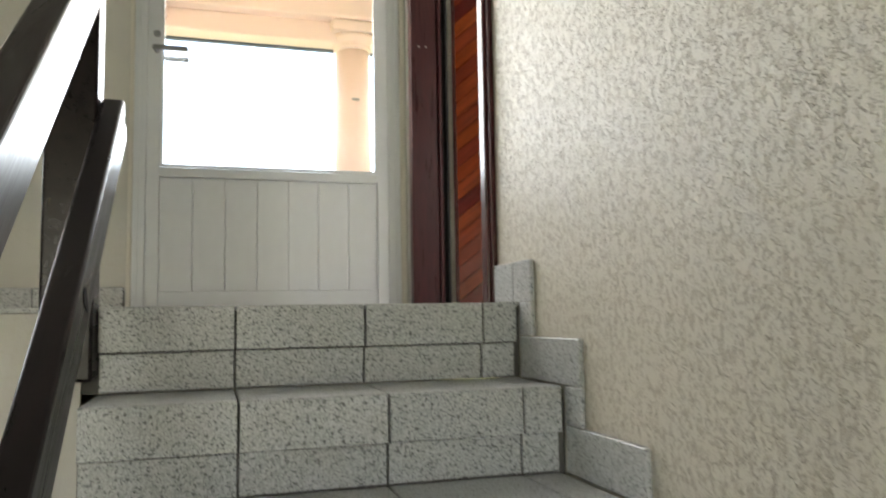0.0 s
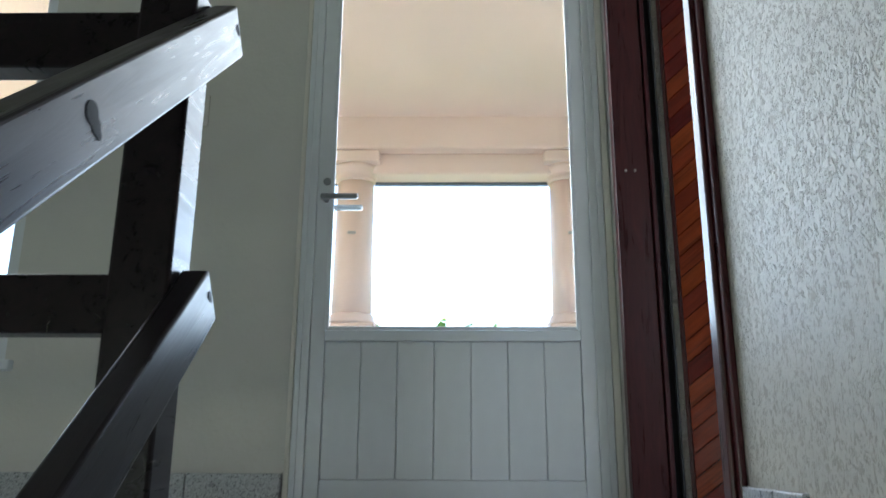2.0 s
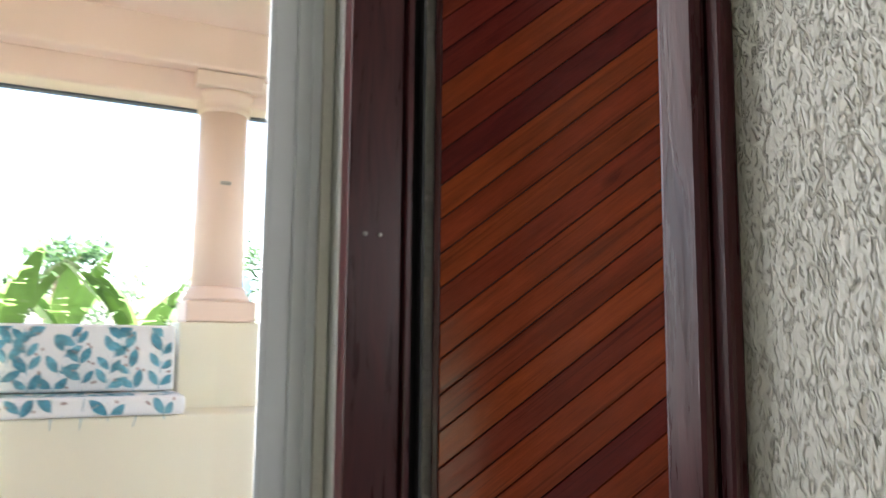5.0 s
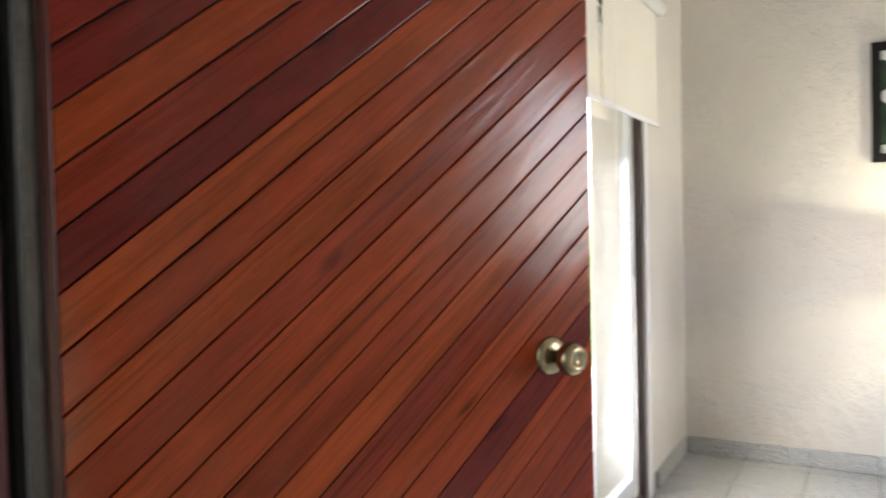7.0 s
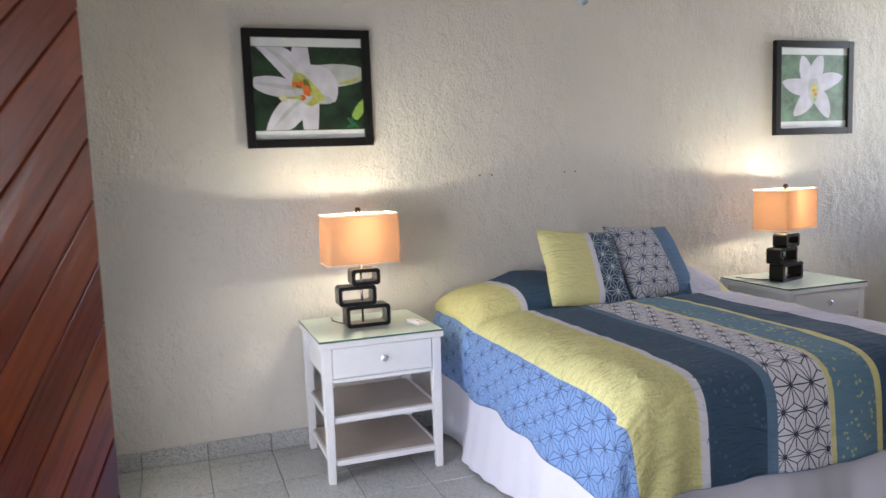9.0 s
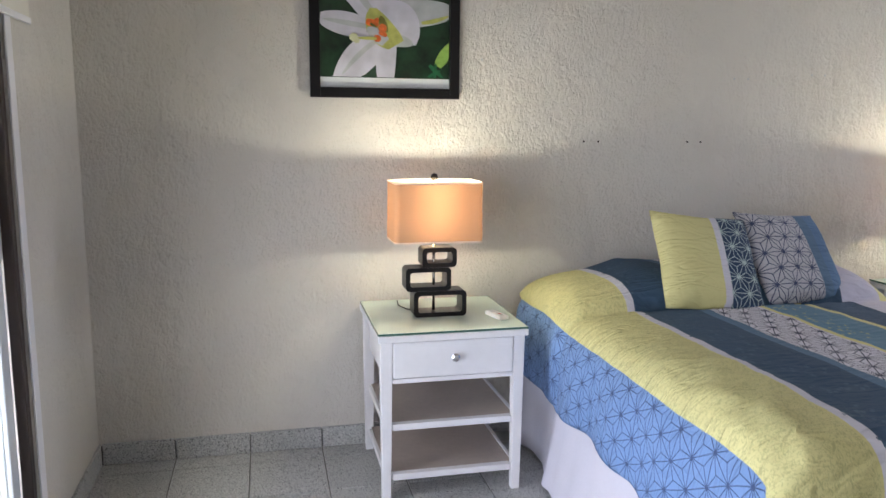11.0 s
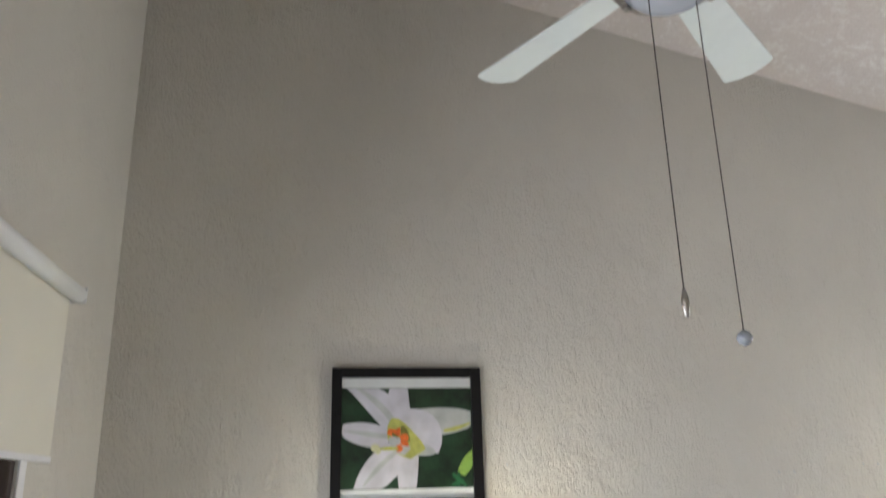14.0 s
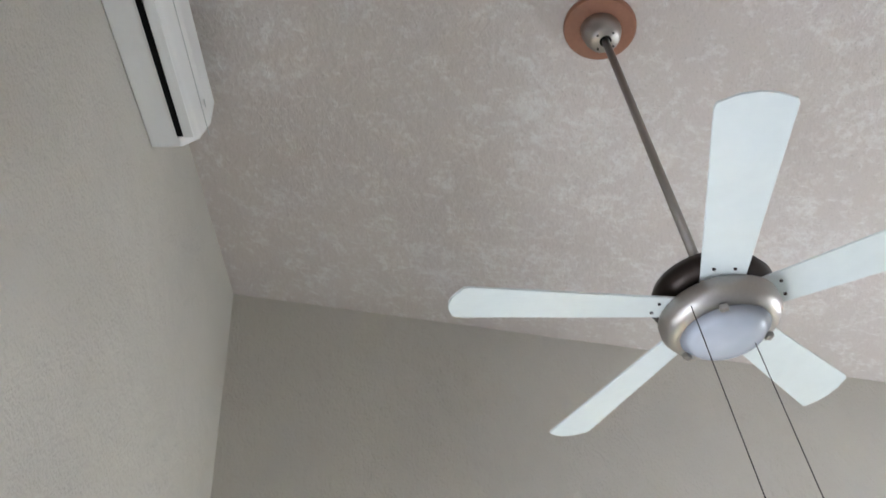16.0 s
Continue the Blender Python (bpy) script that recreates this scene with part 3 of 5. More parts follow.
# ---- white terrace door ----
def terrace_door():
    X0, X1 = -1.045, -0.032
    fr = thing("door_1", pose(0, 0, 0), "white aluminium half-glazed terrace door, closed", "door", kind="structure")
    part("door_frame", boxes((X0, X0 + 0.045, -0.012, 0.06, 0, 2.125), (X1 - 0.05, X1, -0.012, 0.06, 0, 2.125), (X0 + 0.045, X1 - 0.05, -0.012, 0.06, 2.08, 2.125), bevel=0.004), M_ALU, fr)
    part("frame_lip", boxes((X0 + 0.012, X0 + 0.02, -0.020, -0.0125, 0, 2.12), (X1 - 0.022, X1 - 0.014, -0.020, -0.0125, 0, 2.12)), M_ALU, fr)
    L0, L1, G0, G1, GZ = -0.9995, -0.080, -0.953, -0.126, 0.541
    leaf = part("door_leaf", boxes((L0, G0, -0.004, 0.036, 0.017, 2.078), (G1, L1, -0.004, 0.036, 0.017, 2.078), (G0, G1, -0.004, 0.036, 1.98, 2.078),
                                   (G0, G1, -0.004, 0.036, GZ - 0.035, GZ), (G0, G1, -0.004, 0.036, 0.017, 0.075), bevel=0.003), M_ALU, fr)
    n = 7
    w = (G1 - G0) / n
    slat = mesh_of("slat", boxes((0, w - 0.0016, 0, 0.012, 0.075, GZ - 0.036), bevel=0.0025, seg=1), M_ALU)
    for i in range(n):
        part("slat", slat, None, leaf, m=pose(G0 + i * w + 0.0008, 0.004, 0))
    part("backing_panel", boxes((G0, G1, 0.0165, 0.025, 0.075, GZ - 0.036)), M_ALU, leaf)
    part("bead", boxes((G0, G0 + 0.012, -0.008, 0.0, GZ, 1.98), (G1 - 0.012, G1, -0.008, 0.0, GZ, 1.98), (G0 + 0.012, G1 - 0.012, -0.008, 0.0, GZ, GZ + 0.012), bevel=0.002), M_ALU, leaf)
    pane = part("glass_pane", boxes((G0, G1, 0.014, 0.019, GZ, 1.98)), M_GLASS, leaf, "clear glass pane")
    pane.visible_shadow = False
    for y in (-0.03, 0.06):
        lever = joined(rod((-0.968, 0.0, 0.985), (-0.968, y * 1.4, 0.985), 0.010), boxes((-0.982, -0.855, y * 1.4 - 0.008, y * 1.4 + 0.008, 0.975, 0.996), bevel=0.006))
        part("door_handle", lever, M_SATIN, leaf, "satin metal lever handle")
    part("keyhole", lathe([(0.013, 0), (0.013, 0.006), (0.006, 0.008)], 20, pose(-0.968, -0.004, 1.05, 90)), M_SATIN, leaf)


terrace_door()
setting("door_sill", boxes((-1.04, -0.032, -0.012, 0.17, -0.012, 0.004)), M_GREYALU, "grey metal door sill", "sill")
setting("door_plaster_edge", boxes((-1.062, -1.046, -0.008, 0.0, 0.0, 2.15), (-0.03, -0.008, -0.010, 0.0, 0.0, 2.15), bevel=0.003), M_EDGE, "rough plaster edge around the terrace door", "trim")

# ---- stair window ----
win = thing("window_1", pose(0, 0, 0), "white framed window overlooking the terrace", "window", kind="structure")
part("window_frame", boxes((WX0, WX0 + 0.05, 0.02, 0.09, WZ0, WZ1), (WX1 - 0.05, WX1, 0.02, 0.09, WZ0, WZ1), (WX0 + 0.05, WX1 - 0.05, 0.02, 0.09, WZ0, WZ0 + 0.05),
                           (WX0 + 0.05, WX1 - 0.05, 0.02, 0.09, WZ1 - 0.05, WZ1), (WX0 + 0.05, WX1 - 0.05, 0.02, 0.09, 1.28, 1.32), bevel=0.004), M_ALU, win)
part("window_sill", boxes((WX0 - 0.03, WX1 + 0.03, -0.03, 0.02, WZ0 - 0.035, WZ0), bevel=0.004), M_ALU, win)
for z0, z1 in ((WZ0 + 0.05, 1.28), (1.32, WZ1 - 0.05)):
    p = part("pane", boxes((WX0 + 0.05, WX1 - 0.05, 0.05, 0.055, z0, z1)), M_GLASS, win)
    p.visible_shadow = False

# ---- wooden door and its frame ----
M_SEAL = paint("dark_grey_rubber", (0.045, 0.047, 0.05), 0.7)
wf = thing("door_frame_wooden", pose(0, 0, 0), "dark stained wooden door frame in the stair wall", "door frame", kind="structure")
far_y = DOOR_F
part("jamb", boxes((-0.012, 0.096, far_y, far_y + 0.045, 0, 2.1), bevel=0.003), M_JAMB, wf, "dark jamb with two screws")
part("door_stop", boxes((0.098, 0.112, far_y - 0.012, far_y + 0.045, 0, 2.09), bevel=0.003), M_JAMB, wf)
# Black strip set back in the gap, in place of its shade.
part("gap_shade_strip", boxes((0.114, 0.142, far_y + 0.012, far_y + 0.045, 0, 2.09)), M_SLOT, wf, "black strip standing in for the dark door gap")
part("seal", boxes((0.134, 0.140, far_y - 0.006, far_y + 0.011, 0, 2.09)), M_SEAL, wf, "grey door seal")
part("jamb", boxes((-0.012, 0.112, DOOR_N - 0.045, DOOR_N, 0, 2.1), bevel=0.006), M_JAMB, wf)
part("casing", boxes((-0.026, -0.0125, DOOR_N - 0.048, DOOR_N - 0.002, 0, 2.1), bevel=0.006), M_JAMB, wf, "worn light-catching edge moulding")
part("bead", boxes((-0.016, -0.001, DOOR_N - 0.066, DOOR_N - 0.0485, 0, 2.1), bevel=0.004), M_JAMB, wf)
part("head", boxes((-0.012, 0.112, DOOR_N, far_y, 2.06, 2.1), bevel=0.003), M_JAMB, wf)
for dx in (0.022, 0.052):
    part("screw", lathe([(0.0045, 0), (0.0045, 0.002), (0.002, 0.003)], 12, pose(dx, far_y, 1.045, 90)), M_NICKEL, wf)
setting("corner_plaster", boxes((-0.004, 0.14, far_y + 0.046, -0.002, 0, 2.12)), M_STAIRWALL, "plaster between the two doors", "wall")

HX, HY, SWING = 0.152, -0.146, -22.8     # hinge and the way the open leaf points
LEAF_W, LEAF_H = 0.864, 2.04


def clip_poly(poly, n, d):
    """The part of a convex outline where n . p <= d."""
    out = []
    for i, p in enumerate(poly):
        q = poly[(i + 1) % len(poly)]
        a, b = n[0] * p[0] + n[1] * p[1] - d, n[0] * q[0] + n[1] * q[1] - d
        if a <= 0:
            out.append(p)
        if (a < 0 < b) or (b < 0 < a):
            f = a / (a - b)
            out.append((p[0] + f * (q[0] - p[0]), p[1] + f * (q[1] - p[1])))
    return out


def wooden_door():
    """Local x runs along the leaf from the hinge, z up; the boarded face looks to -y."""
    d = thing("door_2", pose(HX, HY, 0.008, 0, 0, SWING), "reddish wooden door of diagonal boards, standing open", "door", kind="structure")
    core = part("door_leaf", boxes((0.002, LEAF_W - 0.002, 0.016, 0.036, 0, LEAF_H)), M_PLANKEDGE, d, "dark core behind the boards")
    part("edge_strip", boxes((0.0, 0.012, -0.002, 0.036, 0, LEAF_H), bevel=0.002), M_JAMB, d)
    slope = 0.771
    ang = math.atan(slope)
    n = (-math.sin(ang), math.cos(ang))
    pitch = 0.0660 * math.cos(ang)
    z_ref = 1.127
    base = z_ref * math.cos(ang)
    k0, k1 = int((-LEAF_W * math.sin(ang) - base) / pitch) - 2, int((LEAF_H * math.cos(ang) - base) / pitch) + 2
    gap = 0.0011
    for k in range(k0, k1):
        lo, hi = base + k * pitch + gap, base + (k + 1) * pitch - gap
        poly = [(0.013, 0.0), (LEAF_W, 0.0), (LEAF_W, LEAF_H), (0.013, LEAF_H)]
        poly = clip_poly(clip_poly(poly, n, hi), (-n[0], -n[1]), -lo)
        if len(poly) < 3:
            continue
        # board in its own axes, grain along local x
        c, s = math.cos(ang), math.sin(ang)
        cx, cz = sum(p[0] for p in poly) / len(poly), sum(p[1] for p in poly) / len(poly)
        loc = [((x - cx) * c + (z - cz) * s, -(x - cx) * s + (z - cz) * c) for x, z in poly]
        bm = outline(loc, 0.014)
        top = [e for e in bm.edges if all(v.co.z > 0.013 for v in e.verts)]
        bmesh.ops.bevel(bm, geom=top, offset=0.0018, segments=2, profile=0.6, affect="EDGES")
        m = Matrix.Translation((cx, 0.0155, cz)) @ Matrix.Rotation(radians(90), 4, "X") @ Matrix.Rotation(ang, 4, "Z")
        part("board", bm, M_PLANK, d, m=m)
    # knob
    rose = part("knob_rose", lathe([(0.033, 0), (0.033, 0.004), (0.028, 0.010), (0.014, 0.012)], 32, pose(0.757, 0.0005, 0.982, 90)), M_BRASS, d, "antique brass rose", True)
    part("knob", lathe([(0.011, 0.010), (0.012, 0.024), (0.021, 0.032), (0.0275, 0.042), (0.0275, 0.052), (0.022, 0.062), (0.012, 0.064), (0.011, 0.062), (0.0, 0.062)], 32, pose(0.757, 0.0, 0.982, 90)), M_BRASS, rose, "antique brass knob with a keyhole", True)
    part("latch_plate", boxes((LEAF_W - 0.001, LEAF_W + 0.002, 0.006, 0.03, 0.94, 1.03)), M_BRASS, d)


wooden_door()

# ---- stair railing ----
def railing():
    r = thing("stair_railing", pose(0, 0, 0), "dark varnished timber stair railing with square posts", "railing")
    px0, px1, py0, py1 = -1.105, -1.0005, EDGE_Y - 0.06, EDGE_Y + 0.035
    part("post", boxes((px0, px1, py0, py1, -0.157, 0.994), bevel=0.007), M_RAIL, r)
    for x, z in ((-1.077, -0.041), (-1.03, -0.117), (-1.086, -0.125)):
        part("bolt", lathe([(0.009, 0), (0.009, 0.003), (0.004, 0.006)], 12, pose(x, py0 + 0.0005, z, 90)), M_DARKMETAL, r)
    slope = 0.82
    for ytip, ztip in ((-1.195, 0.462), (-1.162, 0.994)):
        # sloped rail on the outer face of the post, its square end a little past it
        L = 2.6
        ang = math.atan(slope)
        h = 0.100
        bm = boxes((-1.0, -0.952, -L, 0.0, -h, 0.0), bevel=0.006, seg=3)
        m = Matrix.Translation((0, ytip, ztip)) @ Matrix.Rotation(ang, 4, "X")
        rail = part("handrail", bm, M_RAIL, r, "worn square-edged rail", m=m)
        for yy, hole in ((-0.02, 0.007), (-0.668, 0.015)):
            part("bolt_hole", joined(*[lathe([(0.0, 0.0014), (r, 0.0012), (r, 0)], 16, pose(-0.952, yy + dy, -0.04 + dz, 0, 90)) for r, dy, dz in ((hole, 0, 0), (hole * 0.75, 0.003, -hole * 1.1), (hole * 0.4, 0.005, -hole * 1.9))]), M_SLOT, rail)
    for z0, z1 in ((0.347, 0.447), (0.83, 0.942)):
        part("guard_rail", boxes((-3.59, px0 - 0.001, py0 + 0.02, py1 - 0.02, z0, z1), bevel=0.004), M_RAIL, r)
    part("end_post", boxes((-2.5, -2.4, py0 + 0.021, py1 - 0.0205 + 0.03, -0.29, 1.0), bevel=0.004), M_RAIL, r)


railing()

M_SWITCH = paint("cream_switch_plastic", (0.60, 0.58, 0.53), 0.4, 0, 0.03, bump=0)
sw = thing("light_switch", pose(-1.435, -0.001, 1.315), "white double light switch on the stair wall", "switch")
part("plate", boxes((-0.04, 0.04, -0.008, 0.0, -0.06, 0.06), bevel=0.003), M_SWITCH, sw)
for z in (-0.026, 0.026):
    part("rocker", boxes((-0.021, 0.021, -0.012, -0.0082, z - 0.017, z + 0.017), bevel=0.002), M_SWITCH, sw)
    part("rocker_gap", boxes((-0.0225, 0.0225, -0.0086, -0.0081, z - 0.0185, z + 0.0185)), M_SATIN, sw)
    part("rocker_mark", boxes((-0.009, 0.009, -0.0125, -0.0121, z - 0.003, z + 0.001)), M_SATIN, sw)

# ---- terrace ----
def terrace_column(x):
    c = thing("terrace_column", pose(x, 3.2, 0.94), "peach stucco column with moulded base and capital", "column", "terrace columns")
    part("plinth", boxes((-0.195, 0.195, -0.195, 0.195, 0, 0.12), bevel=0.012), M_PEACH, c)
    part("base_moulding", lathe([(0.19, 0.121), (0.192, 0.145), (0.17, 0.165), (0.172, 0.185), (0.152, 0.205)], 36), M_PEACH, c, "", True)
    part("shaft", lathe([(0.15, 0.206), (0.147, 0.5), (0.14, 1.24)], 36), M_PEACH, c, "", True)
    part("capital_moulding", lathe([(0.14, 1.241), (0.154, 1.25), (0.156, 1.268), (0.148, 1.276), (0.168, 1.305), (0.18, 1.335), (0.188, 1.365)], 36), M_PEACH, c, "", True)
    part("abacus", boxes((-0.198, 0.198, -0.198, 0.198, 1.366, 1.458), bevel=0.012), M_PEACH, c)
    part("hook_plate", boxes((-0.03, 0.03, -0.155, -0.14, 0.80, 0.82), bevel=0.003), M_CONC, c, "small metal hook")


for i, x in enumerate((-4.63, -2.97, -1.31, 0.35, 2.01, 3.67)):
    terrace_column(x)
    setting("pedestal", boxes((x - 0.225, x + 0.225, 2.99, 3.41, -0.02, 0.938), bevel=0.01), M_CREAM, "cream yellow pedestal under a terrace column", "pedestal")
setting("terrace_bench_base", boxes((-1.55, 0.75, 2.62, 2.99, -0.02, 0.47), bevel=0.012), M_CREAM, "built-in cream masonry bench", "bench")


def printed_cushion(name):
    m, t, p = nodes_of(name)
    p.inputs["Roughness"].default_value = 0.9
    v = coords(t)
    t.links.new(mixc(t, noisen(t, v, 40, 2), (0.80, 0.80, 0.83), (0.88, 0.87, 0.88)), p.inputs["Base Color"])
    bumpn(t, p, noisen(t, v, 12, 2), 0.01)
    return m


M_CUSHION = printed_cushion("white_cushion_cotton")
M_TEAL = paint("teal_leaf_print", (0.085, 0.32, 0.44), 0.9, 0, 0.3, 30, 90, 0)
M_TEAL2 = paint("pale_teal_leaf_print", (0.15, 0.43, 0.55), 0.9, 0, 0.25, 30, 90, 0)
M_TAUPEDOT = paint("taupe_berry_print", (0.42, 0.33, 0.32), 0.9, bump=0)


def leaf_print(w, h, seed, m):
    """Printed leaves and stems, a skin over a cushion face: three meshes of outlines in the face's own x, y."""
    rnd = random.Random(seed)
    dark, pale, dots = bmesh.new(), bmesh.new(), bmesh.new()

    def leafshape(bm, x, y, a, L):
        pts = []
        for k in range(10):
            s = k / 9
            pts.append((s * L, 0.30 * L * math.sin(math.pi * s) ** 0.8 * 0.75))
        pts += [(s, -r) for s, r in reversed(pts[1:-1])]
        ok = [(x + px * math.cos(a) - py * math.sin(a), y + px * math.sin(a) + py * math.cos(a)) for px, py in pts]
        cx, cy = sum(q[0] for q in ok) / len(ok), sum(q[1] for q in ok) / len(ok)
        if 0.012 < cx < w - 0.012 and 0.012 < cy < h - 0.012:
            ok = [(min(max(a2, 0.003), w - 0.003), min(max(b2, 0.003), h - 0.003)) for a2, b2 in ok]
            bm.faces.new([bm.verts.new((q[0], q[1], 0)) for q in ok])

    x = 0.02
    while x < w:
        y = rnd.uniform(-0.07, 0.0)
        lean = rnd.uniform(-0.4, 0.4)
        while y < h:
            sx = x + lean * y
            for side in (1, -1):
                a = math.pi / 2 - lean - side * rnd.uniform(0.35, 0.95)
                leafshape(rnd.choice((dark, pale)), sx + side * 0.006, y + rnd.uniform(0, 0.035), a, rnd.uniform(0.078, 0.112))
            for q in range(2):
                cx, cy, r = sx + rnd.uniform(0.035, 0.075), y + rnd.uniform(0, 0.05), 0.008
                if r < cx < w - r and r < cy < h - r:
                    dots.faces.new([dots.verts.new((cx + r * math.cos(i * math.pi / 4), cy + r * math.sin(i * math.pi / 4), 0)) for i in range(8)])
            sw2 = 0.0018
            if 0 < sx - sw2 and sx + lean * 0.06 + sw2 < w and y + 0.06 < h:
                dark.faces.new([dark.verts.new(q) for q in ((sx - sw2, y, 0), (sx + sw2, y, 0), (sx + lean * 0.06 + sw2, y + 0.06, 0), (sx + lean * 0.06 - sw2, y + 0.06, 0))])
            y += rnd.uniform(0.078, 0.098)
        x += rnd.uniform(0.108, 0.135)
    for b in (dark, pale, dots):
        b.transform(m)
    return dark, pale, dots


def bench_cushion():
    seat = thing("bench_seat_cushion", pose(-1.15, 2.60, 0.472), "white bench seat cushion printed with teal leaves", "cushion")
    part("cover", boxes((0, 1.27, 0, 0.40, 0, 0.095), bevel=0.02, seg=3), M_CUSHION, seat, "", True)
    for bm, mt in zip(leaf_print(1.23, 0.085, 3, pose(0.02, -0.002, 0.005, 90)), (M_TEAL, M_TEAL2, M_TAUPEDOT)):
        tagged(part("leaf_print", bm, mt, seat), kind="stuff")
    for bm, mt in zip(leaf_print(1.23, 0.30, 4, pose(0.02, 0.015, 0.0965)), (M_TEAL, M_TEAL2, M_TAUPEDOT)):
        tagged(part("leaf_print", bm, mt, seat), kind="stuff")
    bk = thing("bench_back_cushion", pose(-1.112, 2.93, 0.569, -7), "white bench back cushion printed with teal leaves", "cushion")
    part("cover", boxes((0, 1.21, -0.045, 0.055, 0, 0.345), bevel=0.018, seg=3), M_CUSHION, bk, "", True)
    for bm, mt in zip(leaf_print(1.18, 0.32, 5, pose(0.015, -0.0475, 0.012, 90)), (M_TEAL, M_TEAL2, M_TAUPEDOT)):
        tagged(part("leaf_print", bm, mt, bk), kind="stuff")


bench_cushion()


def potted_plant():
    pt = thing("potted_plant", pose(-1.72, 2.75, -0.02), "small green plant in a dark clay pot", "plant")
    part("stand", boxes((-0.12, 0.12, -0.12, 0.12, 0, 0.27), bevel=0.01), M_CREAM, pt)
    part("pot", lathe([(0.06, 0.271), (0.095, 0.41), (0.10, 0.42), (0.085, 0.42), (0.08, 0.40)], 24), M_POT, pt, "", True)
    rnd = random.Random(7)
    bm = bmesh.new()
    for i in range(22):
        a, l = rnd.uniform(0, 6.28), rnd.uniform(0.12, 0.28)
        e = rnd.uniform(0.5, 1.3)
        p0 = Vector((0, 0, 0.41))
        dirn = Vector((math.cos(a) * math.cos(e), math.sin(a) * math.cos(e), math.sin(e)))
        side = dirn.cross(Vector((0, 0, 1))).normalized() * 0.018
        v = [bm.verts.new(p) for p in (p0, p0 + dirn * l * 0.55 + side, p0 + dirn * l - Vector((0, 0, 0.03)), p0 + dirn * l * 0.55 - side)]
        bm.faces.new(v)
    part("leaves", bm, M_LEAF, pt)


potted_plant()


# ---- garden and distance ----
def banana_leaf(L, W, droop, tears, rnd):
    """A long blade with a midrib, torn across into strips. It grows from the origin along +z, bending to +x."""
    bm = bmesh.new()
    n = 26
    rib = []
    for i in range(n + 1):
        s = i / n
        a = 0.12 + droop * s * s
        p = (rib[-1] + Vector((math.sin(a), 0, math.cos(a))) * L / n) if rib else Vector((0, 0, 0))
        rib.append(p)
    prof = [W * max(0.02, math.sin(math.pi * min(1, (i / n - 0.12) / 0.88)) ** 0.6) if i / n > 0.12 else 0.012 for i in range(n + 1)]
    for side in (-1, 1):
        sag = rnd.uniform(0.12, 0.3)
        for i in range(n):
            if i / n > 0.2 and rnd.random() < tears:
                sag = rnd.uniform(0.1, 0.55)
                g = 0.35
            else:
                g = 0.0
            a, b = rib[i].lerp(rib[i + 1], g), rib[i + 1]
            wa, wb = prof[i], prof[i + 1]
            tip = Vector((0.05, 0, 0.10)) * W
            q = [a, b, b + Vector((-0.1 * wb, side * wb * (1 - 0.4 * sag), -sag * wb)) + tip, a + Vector((-0.1 * wa, side * wa * (1 - 0.4 * sag), -sag * wa)) + tip]
            bm.faces.new([bm.verts.new(p) for p in q])
    return bm


def banana_plant(x, y, z, tall, seed, count):
    rnd = random.Random(seed)
    b = thing("banana_plant", pose(x, y, z), "banana plant with large torn green leaves", "banana plant", "garden plants")
    part("stem", lathe([(0.12, 0), (0.10, tall * 0.5), (0.07, tall)], 14), M_LEAF, b, "", True)
    for i in range(count):
        bm = banana_leaf(rnd.uniform(0.9, 1.4), rnd.uniform(0.14, 0.22), rnd.uniform(0.15, 1.0), 0.38, rnd)
        part("leaf", bm, M_LEAF, b, m=pose(0, 0, tall - 0.1, 0, rnd.uniform(3, 30), i * 360 / count + rnd.uniform(-25, 25)))


def broad_tree(x, y, z, tall, spread, seed, clumps=70):
    rnd = random.Random(seed)
    tr = thing("tree", pose(x, y, z), "leafy green tree with an open crown", "tree", "garden trees")
    limbs = [tube([(0, 0, 0), (0.1, 0.05, tall * 0.3), (0.0, 0.1, tall * 0.55)], 0.16, 10, 0.6)]
    ends = []
    for i in range(9):
        a, e = rnd.uniform(0, 6.28), rnd.uniform(0.3, 1.2)
        r = spread * rnd.uniform(0.5, 0.95)
        p = Vector((math.cos(a) * math.cos(e) * r, math.sin(a) * math.cos(e) * r, tall * 0.55 + math.sin(e) * tall * 0.38))
        limbs.append(tube([(0, 0.1, tall * 0.5), p * 0.5 + Vector((0, 0, tall * 0.28)), p], 0.06, 6, 0.3))
        ends.append(p)
    part("trunk", joined(*limbs), M_BARK, tr, "", True)
    bm = bmesh.new()
    for k in range(clumps):
        c = rnd.choice(ends) + Vector((rnd.gauss(0, 1), rnd.gauss(0, 1), rnd.gauss(0, 0.7))) * spread * 0.22
        for i in range(26):
            p = c + Vector((rnd.gauss(0, 1), rnd.gauss(0, 1), rnd.gauss(0, 0.8))) * spread * 0.09
            u = Vector((rnd.gauss(0, 1), rnd.gauss(0, 1), rnd.gauss(0, 0.6))).normalized() * rnd.uniform(0.06, 0.12)
            w = u.orthogonal() * 0.4
            bm.faces.new([bm.verts.new(q) for q in (p - u, p + w, p + u, p - w)])
    part("crown", bm, M_TREE, tr)


